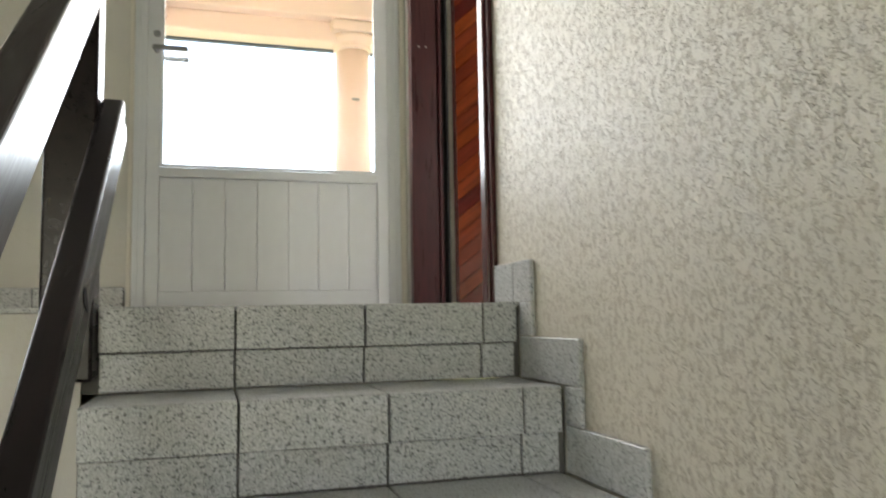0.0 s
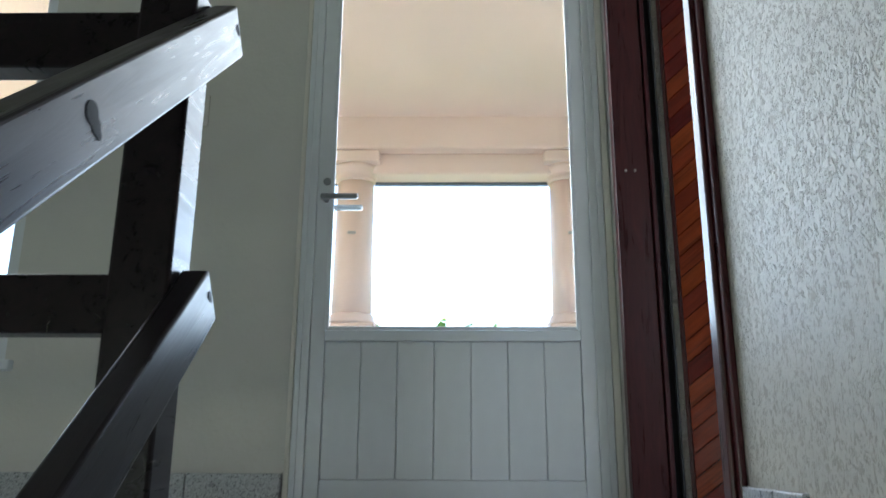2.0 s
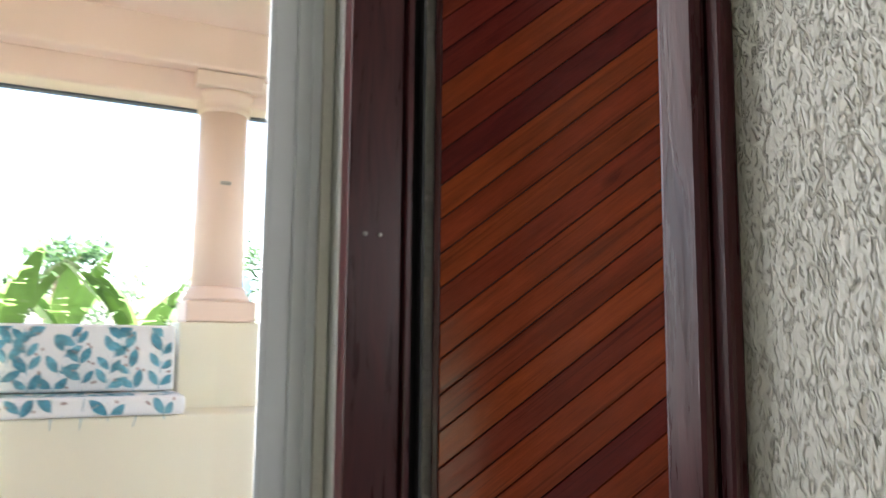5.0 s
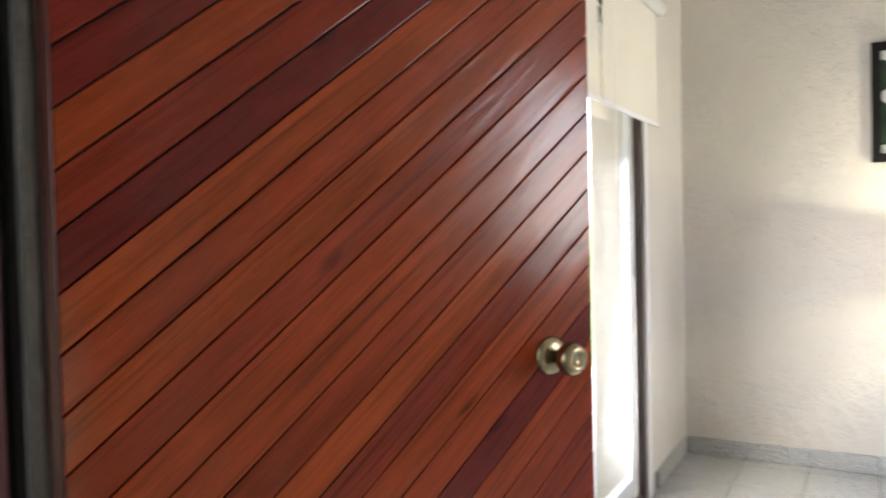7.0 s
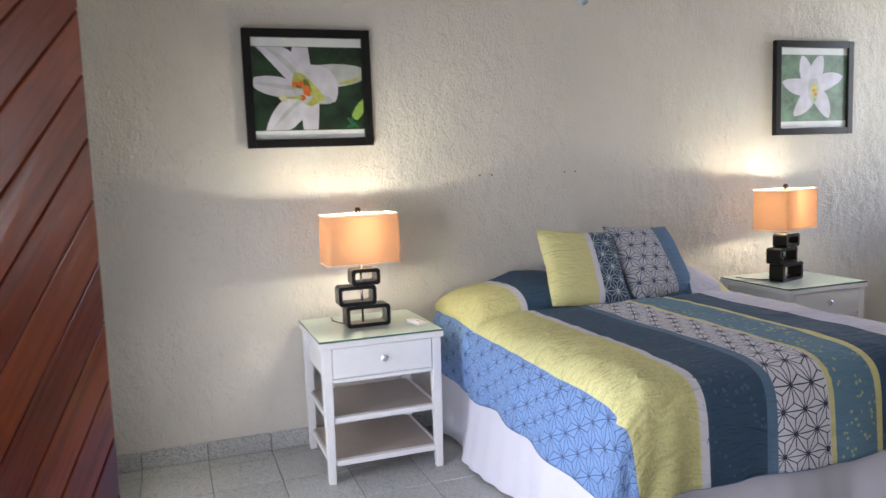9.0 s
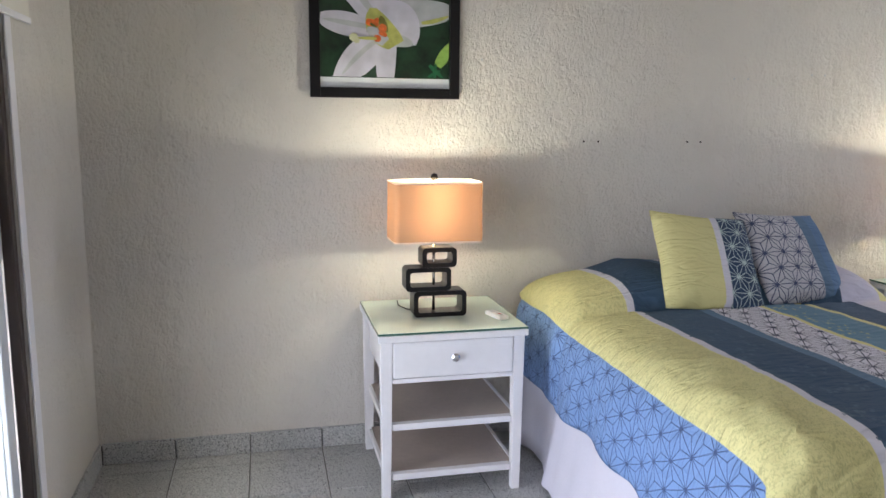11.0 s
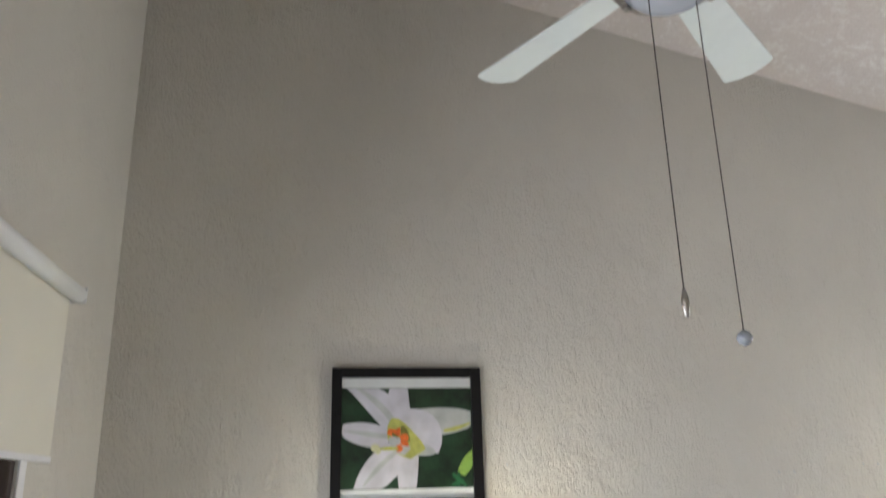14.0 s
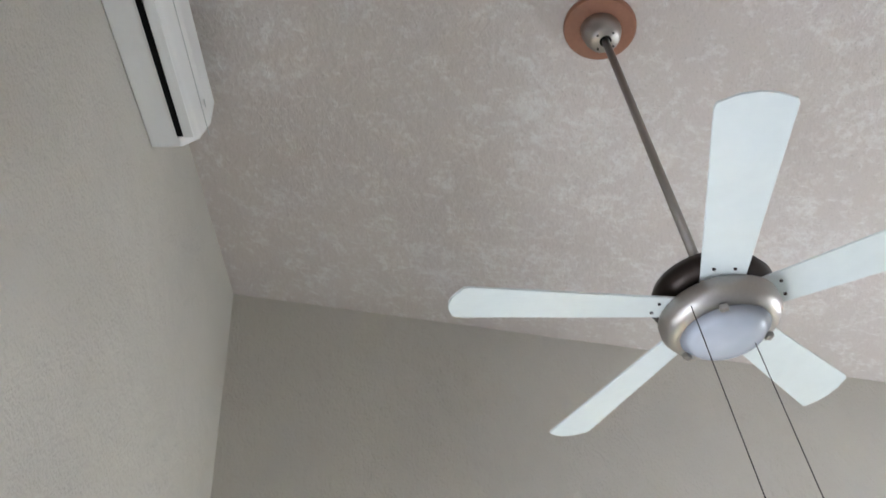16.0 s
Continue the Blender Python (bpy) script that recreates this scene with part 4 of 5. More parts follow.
banana_plant(-0.95, 7.0, -3.2, 3.95, 11, 9)
banana_plant(0.25, 6.8, -3.2, 3.85, 12, 9)
banana_plant(-0.4, 8.2, -3.2, 4.0, 13, 8)
banana_plant(0.95, 7.6, -3.2, 3.7, 14, 8)
broad_tree(-0.75, 15.0, -3.2, 6.6, 1.2, 21, 46)
broad_tree(-4.35, 13.0, -3.2, 6.3, 1.15, 22, 90)
broad_tree(-8.5, 16.0, -3.2, 7.0, 3.0, 23, 110)
broad_tree(4.5, 15.0, -3.2, 6.4, 2.4, 24, 90)
broad_tree(-3.2, 17.0, -3.2, 5.6, 2.2, 25, 80)
broad_tree(2.0, 20.0, -3.2, 5.2, 2.8, 26, 90)

tank = thing("water_tank", pose(2.05, 12.0, -3.2), "blue-grey plastic water tank on a neighbouring roof", "water tank")
part("roof_block", boxes((-1.2, 1.6, -0.8, 1.4, 0, 4.2)), M_CONC, tank)
part("barrel", lathe([(0.42, 4.21), (0.44, 4.3), (0.44, 5.0), (0.40, 5.08), (0.12, 5.16), (0.12, 5.2)], 28), M_TANK, tank, "", True)
gw = thing("garden_wall", pose(0, 11.0, -3.2), "weathered concrete boundary wall with red caps", "wall")
part("wall", boxes((-9, 7, 0, 0.2, 0, 4.1)), M_CONC, gw)
for i in range(11):
    part("cap", boxes((-8.8 + i * 1.5, -8.5 + i * 1.5, -0.05, 0.25, 4.101, 4.3), bevel=0.02), M_RED if i % 2 else M_CONC, gw)

# ---- bedroom: sliding door, blinds, air conditioner ----
def sliding_door():
    d = thing("sliding_door", pose(0, 0, 0), "sliding glass door to the terrace with aluminium frames", "sliding door", kind="structure")
    part("outer_frame", boxes((OPEN_X1 - 0.035, OPEN_X1, LY + 0.006, LY + 0.036, 0, OPEN_Z), (OPEN_X0, OPEN_X0 + 0.035, LY + 0.006, LY + 0.036, 0, OPEN_Z), (OPEN_X0 + 0.035, OPEN_X1 - 0.035, LY + 0.006, LY + 0.036, OPEN_Z - 0.04, OPEN_Z),
                              (OPEN_X0 + 0.035, OPEN_X1 - 0.035, LY + 0.006, LY + 0.036, 0, 0.03), bevel=0.003), M_BROWNALU, d, "dark bronze outer frame")
    part("reveal_trim", boxes((OPEN_X1, OPEN_X1 + 0.05, LY - 0.008, LY - 0.001, 0, OPEN_Z), bevel=0.002), M_WHITEWOOD, d, "white reveal trim")
    for i, (x0, x1, y) in enumerate(((OPEN_X0 + 0.04, 2.27, LY + 0.075), (2.13, OPEN_X1 - 0.04, LY + 0.038))):
        panel = part("sash", boxes((x0, x0 + 0.09, y, y + 0.03, 0.035, OPEN_Z - 0.045), (x1 - 0.06, x1, y, y + 0.03, 0.035, OPEN_Z - 0.045), (x0 + 0.09, x1 - 0.06, y, y + 0.03, OPEN_Z - 0.11, OPEN_Z - 0.045),
                                   (x0 + 0.09, x1 - 0.06, y, y + 0.03, 0.035, 0.12), bevel=0.003), M_ALU, d, "white sash")
        g = part("glass_pane", boxes((x0 + 0.09, x1 - 0.06, y + 0.012, y + 0.017, 0.12, OPEN_Z - 0.11)), M_GLASS, panel)
        g.visible_shadow = False
        part("latch", boxes((x1 - 0.045, x1 - 0.02, y - 0.012, y - 0.0005, 0.98, 1.12), bevel=0.003), M_GREYALU, panel)


sliding_door()


def blind(x0, x1):
    b = thing("roller_blind", pose(x0, LY - 0.035, 2.165), "ivory roller blind drawn a third of the way down", "blind", "roller blinds")
    w = x1 - x0
    part("roller", lathe([(0.0, -0.002), (0.027, 0), (0.027, w), (0.0, w + 0.002)], 20, pose(0, 0, 0, 0, 90)), M_PLASTIC, b, "", True)
    part("fabric", boxes((0.012, w - 0.012, 0.0205, 0.0215, -0.505, 0.0)), M_BLIND, b)
    part("bottom_bar", boxes((0.01, w - 0.01, 0.016, 0.026, -0.525, -0.505), bevel=0.003), M_WHITEWOOD, b)
    part("bracket", boxes((w, w + 0.006, -0.026, 0.033, -0.026, 0.026)), M_PLASTIC, b)
    part("bead_chain", boxes((-0.006, -0.003, -0.03, -0.027, -0.8, 0.0)), M_PLASTIC, b)


blind(0.72, 2.325)
blind(2.355, 3.18)


def air_conditioner():
    a = thing("air_conditioner", pose(1.56, LY - 0.001, 3.80), "white wall-mounted split air conditioner", "air conditioner")
    L = 0.81
    prof = [(0, 0), (-0.11, -0.004), (-0.165, 0.035), (-0.195, 0.12), (-0.195, 0.245), (-0.165, 0.275), (0, 0.28)]
    bm = outline([(y, z) for y, z in prof], L, Matrix(((0, 0, 1, 0), (1, 0, 0, 0), (0, 1, 0, 0), (0, 0, 0, 1))))
    bmesh.ops.bevel(bm, geom=bm.edges[:], offset=0.006, segments=2, profile=0.5, affect="EDGES")
    part("body", bm, M_PLASTIC, a)
    part("outlet_slot", boxes((0.05, L - 0.05, -0.122, -0.102, -0.008, -0.0035)), M_SLOT, a, "dark air outlet slot")
    part("louvre", boxes((0.05, L - 0.05, -0.160, -0.126, -0.014, -0.008), bevel=0.002), M_PLASTIC, a, m=pose(0, 0, 0.0))
    part("panel_line", boxes((0.0, L, -0.1975, -0.1955, 0.05, 0.054)), M_GREYALU, a)
    part("indicator", boxes((L - 0.12, L - 0.09, -0.197, -0.1955, 0.10, 0.112)), M_GREYALU, a)


air_conditioner()


# ---- ceiling fan ----
FANX, FANY, FANZ = 1.965, -1.617, 2.648


M_CRYSTAL = paint("pale_crystal", (0.26, 0.28, 0.31), 0.08, 0, 0.2, 60, 200, 0)


def ceiling_fan():
    top = ceil_z(FANY)
    f = thing("ceiling_fan", pose(FANX, FANY, top), "brushed nickel ceiling fan with five pale blades on a long rod", "ceiling fan")
    H = FANZ - top
    tilt = math.degrees(math.atan(0.249))
    part("mounting_plate", lathe([(0.115, -0.022), (0.12, -0.012), (0.12, 0.004)], 40, pose(0, 0, 0.0, tilt)), M_COPPER, f, "reddish-brown wooden mounting plate")
    part("canopy", lathe([(0.040, -0.085), (0.052, -0.076), (0.062, -0.05), (0.066, -0.018), (0.066, 0.0)], 36), M_NICKEL, f, "nickel canopy cup", True)
    for i in range(4):
        part("canopy_screw", lathe([(0.004, -0.0865), (0.004, -0.080)], 8, pose(0.036 * math.cos(i * 1.571 + 0.6), 0.036 * math.sin(i * 1.571 + 0.6), 0)), M_SLOT, f)
    part("canopy_hole", lathe([(0.020, -0.0875), (0.020, -0.084)], 16), M_SLOT, f, "dark opening round the rod")
    part("rod", rod((0, 0, -0.08), (0, 0, H + 0.10), 0.0125, 16), M_NICKEL, f, "", True)
    hub = part("motor_housing", lathe([(0.10, H + 0.012), (0.135, H + 0.02), (0.145, H + 0.045), (0.13, H + 0.075), (0.09, H + 0.085), (0.03, H + 0.10), (0.0, H + 0.10)], 44), M_DARKMETAL, f, "dark upper motor housing", True)
    part("rim", lathe([(0.104, H - 0.060), (0.124, H - 0.054), (0.139, H - 0.032), (0.139, H - 0.008), (0.125, H + 0.004), (0.10, H + 0.010)], 44), M_NICKEL, f, "brushed nickel rim", True)
    m, t, p = nodes_of("frosted_lamp_glass")
    v = coords(t)
    t.links.new(mixc(t, noisen(t, v, 9, 2), (0.30, 0.33, 0.38), (0.52, 0.55, 0.60)), p.inputs["Base Color"])
    p.inputs["Roughness"].default_value = 0.25
    part("glass_bowl", lathe([(0.0, H - 0.100), (0.045, H - 0.097), (0.08, H - 0.086), (0.103, H - 0.062)], 40), m, f, "frosted glass bowl", True)
    for a in (40, 160, 280):
        part("bowl_clip", boxes((0.100, 0.116, -0.010, 0.010, H - 0.074, H - 0.060), bevel=0.003), M_NICKEL, f, m=pose(0, 0, 0, 0, 0, a))
    pts = [(0.10, -0.047), (0.60, -0.071), (0.612, -0.067), (0.628, -0.03), (0.632, 0.0), (0.628, 0.03), (0.612, 0.067), (0.60, 0.071), (0.10, 0.047)]
    bm = outline(pts, 0.006)
    bmesh.ops.bevel(bm, geom=bm.edges[:], offset=0.0012, segments=1, affect="EDGES")
    blade = mesh_of("blade", bm, M_BLADE)
    for i in range(5):
        b = part("blade", blade, None, f, m=pose(0, 0, H + 0.002, 0, 0, 26.0 + 72 * i) @ pose(0, 0, 0, -11))
        for x, y in ((0.152, -0.022), (0.152, 0.022)):
            part("blade_screw", lathe([(0.004, -0.003), (0.004, 0.0)], 10, pose(x, y, 0)), M_DARKMETAL, b)
    for (x, y, drop, nm) in ((-0.11, 0.111, 0.722, "fob"), (0.004, -0.059, 0.772, "ball")):
        ch = part("pull_chain", lathe([(0.0019 if i % 3 == 1 else 0.0009, H - 0.06 - drop + i * 0.0022) for i in range(int(drop / 0.0022))], 6, pose(x, y, 0)), M_DARKMETAL, f, "beaded metal pull chain")
        z = H - 0.06 - drop
        if nm == "fob":
            part("chain_fob", lathe([(0.003, z), (0.007, z - 0.02), (0.007, z - 0.03), (0.004, z - 0.05), (0.0, z - 0.052)], 12, pose(x, y, 0)), M_NICKEL, ch, "dark metal pull fob", True)
        else:
            part("chain_ball", lathe([(0.0, z - 0.032), (0.011, z - 0.026), (0.016, z - 0.016), (0.011, z - 0.005), (0.003, z)], 16, pose(x, y, 0)), M_CRYSTAL, ch, "clear faceted pull ball", True)


ceiling_fan()

# ---- pictures ----
M_GREENBG = paint("dark_green_print", (0.010, 0.035, 0.014), 0.35, 0, 0.5, 9, 30, 0)
M_PALEGREENBG = paint("grey_green_print", (0.13, 0.22, 0.14), 0.35, 0, 0.3, 9, 30, 0)
M_PETAL = paint("white_petal_print", (0.55, 0.54, 0.60), 0.35, 0, 0.10, 9, 20, 0)
M_PETAL2 = paint("shaded_petal_print", (0.44, 0.46, 0.46), 0.35, 0, 0.12, 9, 20, 0)
M_THROAT = paint("yellow_green_print", (0.45, 0.46, 0.12), 0.35, 0, 0.2, 12, 40, 0)
M_ORANGE = paint("orange_stamen_print", (0.75, 0.16, 0.03), 0.35, 0, 0.2, 30, 60, 0)
M_DEEP = paint("olive_shadow_print", (0.20, 0.19, 0.04), 0.35, 0, 0.2, 12, 40, 0)
M_STIGMA = paint("cream_stigma_print", (0.60, 0.60, 0.36), 0.35, 0, 0.1, 12, 40, 0)
M_FERN = paint("dark_leaf_print", (0.02, 0.13, 0.05), 0.35, 0, 0.2, 12, 40, 0)
M_BUD = paint("bright_leaf_print", (0.30, 0.50, 0.10), 0.35, 0, 0.2, 12, 40, 0)
M_MARGIN = paint("grey_white_print_margin", (0.66, 0.68, 0.68), 0.35, 0, 0.05, 4, 20, 0)


def petal(x0, y0, x1, y1, w0, bend=0.0, n=12, tip=0.5):
    """A petal outline from its foot to its tip; w0: half its widest; bend: sideways bow."""
    dx, dy = x1 - x0, y1 - y0
    L = math.hypot(dx, dy)
    ux, uy = dx / L, dy / L
    left, right = [], []
    for i in range(n + 1):
        s = i / n
        w = w0 * math.sin(math.pi * (0.10 + 0.90 * s) ** 0.85) ** tip if s < 1 else 0
        b = bend * math.sin(math.pi * s)
        cx, cy = x0 + dx * s - uy * b, y0 + dy * s + ux * b
        left.append((cx - uy * w, cy + ux * w))
        right.append((cx + uy * w, cy - ux * w))
    return left + right[::-1][1:]


def framed(name, y_centre, z_centre, w, h, label, shapes, ground):
    """A framed print on the far wall. Print coordinates: u to the right and v up, from 0 to 1, inside the frame."""
    p = thing(name, pose(RX - 0.0015, y_centre, z_centre, 0, 0, -90), label, "picture", "lily pictures")
    fw = 0.040
    part("picture_frame", boxes((-w / 2, -w / 2 + fw, -0.032, 0, -h / 2, h / 2), (w / 2 - fw, w / 2, -0.032, 0, -h / 2, h / 2),
                                (-w / 2 + fw, w / 2 - fw, -0.032, 0, h / 2 - fw, h / 2), (-w / 2 + fw, w / 2 - fw, -0.032, 0, -h / 2, -h / 2 + fw), bevel=0.002), M_BLACKWOOD, p, "black wooden frame")
    iw, ih = w - 2 * fw, h - 2 * fw
    base = part("print", boxes((-iw / 2, iw / 2, -0.014, -0.010, -ih / 2, ih / 2)), ground, p, "lily photograph with pale margins")
    k = 0
    for v0, v1 in ((0.0, 0.085), (0.915, 1.0)):
        part("margin", boxes((-iw / 2, iw / 2, -0.0145 - 0.0003, -0.0142, -ih / 2 + v0 * ih, -ih / 2 + v1 * ih)), M_MARGIN, base)
    for mt, pts in shapes:
        k += 1
        q = [(-iw / 2 + min(max(u, 0.005), 0.995) * iw, -ih / 2 + min(max(v, 0.09), 0.91) * ih) for u, v in pts]
        bm = outline(q, 0.0002, Matrix(((1, 0, 0, 0), (0, 0, -1, -0.0146 - 0.0003 * k), (0, 1, 0, 0), (0, 0, 0, 1))))
        bmesh.ops.triangulate(bm, faces=bm.faces[:])
        part("printed_shape", bm, mt, base)


def disc(x, y, r, k=10, sy=1.0):
    return [(x + r * math.cos(6.2832 * i / k), y + sy * r * math.sin(6.2832 * i / k)) for i in range(k)]


lily = [(M_PETAL2, petal(0.46, 0.61, 1.06, 0.655, 0.118, 0.0, tip=0.42)),
        (M_THROAT, petal(0.78, 0.55, 1.0, 0.62, 0.018, -0.01)),
        (M_PETAL, petal(0.36, 0.49, -0.03, 0.575, 0.098, 0.0, tip=0.5)),
        (M_PETAL2, petal(0.40, 0.50, 0.02, 0.56, 0.022)),
        (M_PETAL, petal(0.47, 0.56, 0.44, 1.02, 0.083, 0.02, tip=0.25)),
        (M_PETAL, petal(0.49, 0.50, 0.03, 1.0, 0.110, -0.04, tip=0.5)),
        (M_PETAL2, petal(0.44, 0.56, 0.10, 0.93, 0.026, -0.03)),
        (M_PETAL, petal(0.52, 0.42, 0.50, -0.03, 0.076, -0.01, tip=0.25)),
        (M_PETAL, petal(0.56, 0.47, 0.10, -0.06, 0.128, -0.05, tip=0.5)),
        (M_PETAL2, petal(0.46, 0.42, 0.16, 0.10, 0.020, -0.02)),
        (M_PETAL, petal(0.46, 0.68, 0.735, 0.365, 0.150, 0.03, tip=0.6)),
        (M_PETAL2, petal(0.52, 0.40, 0.715, 0.37, 0.050, 0.01)),
        (M_THROAT, petal(0.58, 0.36, 0.38, 0.66, 0.105, 0.03)),
        (M_PETAL2, petal(0.50, 0.38, 0.36, 0.50, 0.055, 0.0)),
        (M_DEEP, petal(0.50, 0.46, 0.46, 0.60, 0.030, 0.0)),
        (M_ORANGE, petal(0.35, 0.55, 0.45, 0.52, 0.030, 0.0)), (M_ORANGE, petal(0.41, 0.51, 0.44, 0.58, 0.022, 0.0)), (M_ORANGE, disc(0.475, 0.495, 0.034, 9, 1.1)),
        (M_ORANGE, petal(0.45, 0.47, 0.51, 0.43, 0.022)), (M_ORANGE, disc(0.435, 0.41, 0.030)), (M_DEEP, petal(0.38, 0.53, 0.43, 0.50, 0.010)),
        (M_THROAT, petal(0.43, 0.41, 0.28, 0.41, 0.014)), (M_STIGMA, disc(0.255, 0.415, 0.036, 7)), (M_STIGMA, disc(0.275, 0.39, 0.026, 7)),
        (M_BUD, petal(0.905, 0.19, 1.02, 0.40, 0.045)), (M_FERN, petal(0.84, 0.20, 0.95, 0.09, 0.018)), (M_FERN, petal(0.83, 0.10, 0.93, 0.16, 0.015)), (M_FERN, petal(0.88, 0.09, 0.89, 0.22, 0.014))]
lily_pale = [(M_PETAL, petal(0.5, 0.5, 0.5 + 0.47 * math.cos(radians(a)), 0.5 + 0.44 * math.sin(radians(a)), 0.105, 0.02, tip=0.6)) for a in (20, 75, 112, 170, 232, 300)]
lily_pale += [(M_PETAL2, petal(0.5, 0.62, 0.5, 0.30, 0.08)), (M_THROAT, petal(0.5, 0.55, 0.52, 0.38, 0.05)), (M_ORANGE, disc(0.53, 0.42, 0.02)), (M_ORANGE, disc(0.50, 0.47, 0.02)), (M_BUD, disc(0.52, 0.36, 0.025))]
framed("picture", -1.216, 1.738, 0.602, 0.549, "black-framed photograph of a white lily on dark green", lily, M_GREENBG)
framed("picture", -4.291, 1.736, 0.602, 0.558, "black-framed photograph of a pale star-shaped lily", lily_pale, M_PALEGREENBG)

# small holes left by old nails
for y, z in ((-2.80, 1.575), (-2.87, 1.575), (-3.20, 1.60), (-3.27, 1.60), (-1.62, 1.627)):
    setting("nail_hole", lathe([(0.005, 0), (0.005, 0.001), (0.0, 0.001)], 8, pose(RX, y, z, 0, -90)), M_GREYALU, "small old nail hole in the plaster", "hole")


# ---- nightstands, lamps ----
M_TOPGLASS = paint("pale_green_glass_top", (0.56, 0.66, 0.58), 0.04, 0, 0.02, 2, 10, 0)
M_TOPGLASS.node_tree.nodes["Principled BSDF"].inputs["Specular IOR Level"].default_value = 0.9
M_GLASSEDGE = paint("green_glass_edge", (0.05, 0.14, 0.11), 0.08, 0, 0.05, bump=0)


def nightstand(y_centre):
    """Local x along the front (towards -y in the room), front face at local y = 0, looking to -y."""
    w, d, h = 0.555, 0.53, 0.635
    n = thing("nightstand", pose(3.185, y_centre, 0, 0, 0, -90), "white wooden nightstand with a drawer, two shelves and a glass top", "nightstand", "nightstands")
    part("top", boxes((-w / 2, w / 2, 0.0, d, h - 0.034, h - 0.009), bevel=0.003), M_WHITEWOOD, n)
    part("glass_edge", boxes((-w / 2 + 0.001, w / 2 - 0.001, 0.001, 0.0026, h - 0.008, h - 0.001), (-w / 2 + 0.001, -w / 2 + 0.0026, 0.003, d - 0.003, h - 0.008, h - 0.001), (w / 2 - 0.0026, w / 2 - 0.001, 0.003, d - 0.003, h - 0.008, h - 0.001)), M_GLASSEDGE, n, "dark green glass edge")
    part("glass_top", boxes((-w / 2 + 0.003, w / 2 - 0.003, 0.003, d - 0.003, h - 0.008, h), bevel=0.0015), M_TOPGLASS, n, "pale green glass sheet")
    lw = 0.044
    for sx in (-1, 1):
        for y0 in (0.010, d - 0.010 - lw):
            x0 = sx * (w / 2 - 0.010 - lw / 2) - lw / 2
            bm = boxes((x0, x0 + lw, y0, y0 + lw, 0, h - 0.036))
            for v in bm.verts:
                if v.co.z < 0.01:
                    v.co.x += -sx * 0.006 + 0.0
                    v.co.x = (v.co.x - (x0 + lw / 2)) * 0.72 + x0 + lw / 2 + sx * 0.004
                    v.co.y = (v.co.y - (y0 + lw / 2)) * 0.72 + y0 + lw / 2
            bmesh.ops.bevel(bm, geom=bm.edges[:], offset=0.003, segments=2, profile=0.5, affect="EDGES")
            part("leg", bm, M_WHITEWOOD, n)
    iw = w / 2 - 0.010 - lw
    part("apron", boxes((-w / 2 + 0.03, -w / 2 + 0.045, 0.07, d - 0.07, 0.455, h - 0.036), (w / 2 - 0.045, w / 2 - 0.03, 0.07, d - 0.07, 0.455, h - 0.036), (-iw, iw, d - 0.06, d - 0.045, 0.455, h - 0.036)), M_WHITEWOOD, n)
    part("rail", boxes((-iw, iw, 0.014, 0.05, 0.446, 0.463), bevel=0.002), M_WHITEWOOD, n)
    dr = part("drawer", boxes((-iw + 0.0015, iw - 0.0015, 0.008, 0.030, 0.466, h - 0.037), bevel=0.004), M_WHITEWOOD, n)
    part("drawer_knob", lathe([(0.006, 0), (0.006, 0.012), (0.015, 0.018), (0.016, 0.026), (0.010, 0.031), (0, 0.031)], 8, pose(0.0, 0.0085, 0.540, 90)), M_CHROME, dr, "clear cut-glass knob")
    for z in (0.275, 0.085):
        sh = part("shelf", boxes((-w / 2 + 0.04, w / 2 - 0.04, 0.045, d - 0.045, z, z + 0.016), bevel=0.002), M_SHELF, n, "taupe shelf board")
        part("shelf_lip", boxes((-iw, iw, 0.016, 0.0445, z - 0.006, z + 0.018), bevel=0.002), M_WHITEWOOD, sh)
        part("shelf_lip", boxes((-w / 2 + 0.026, -w / 2 + 0.0395, 0.07, d - 0.07, z - 0.006, z + 0.018), bevel=0.002), M_WHITEWOOD, sh)
        part("shelf_lip", boxes((w / 2 - 0.0395, w / 2 - 0.026, 0.07, d - 0.07, z - 0.006, z + 0.018), bevel=0.002), M_WHITEWOOD, sh)
    return n


nightstand(-1.378)
nightstand(-3.87)


def rounded_rect(w, h, r, k=6):
    pts = []
    for cx, cy, a0 in ((w / 2 - r, h / 2 - r, 0), (-w / 2 + r, h / 2 - r, 90), (-w / 2 + r, -h / 2 + r, 180), (w / 2 - r, -h / 2 + r, 270)):
        for i in range(k + 1):
            a = radians(a0 + 90 * i / k)
            pts.append((cx + r * math.cos(a), cy + r * math.sin(a)))
    return pts


def ring_loop(w, h, wall, depth, r):
    """A rounded rectangular loop, standing upright: outline in x, z, depth along y."""
    bm = bmesh.new()
    out, inn = rounded_rect(w, h, r), rounded_rect(w - 2 * wall, h - 2 * wall, max(0.006, r - wall * 0.3))
    loops = [[bm.verts.new((x, y, z)) for x, z in pts] for pts, y in ((out, -depth / 2), (inn, -depth / 2), (inn, depth / 2), (out, depth / 2))]
    n = len(out)
    for a, b in zip(loops, loops[1:] + loops[:1]):
        for i in range(n):
            j = (i + 1) % n
            bm.faces.new((a[i], a[j], b[j], b[i]))
    return bm


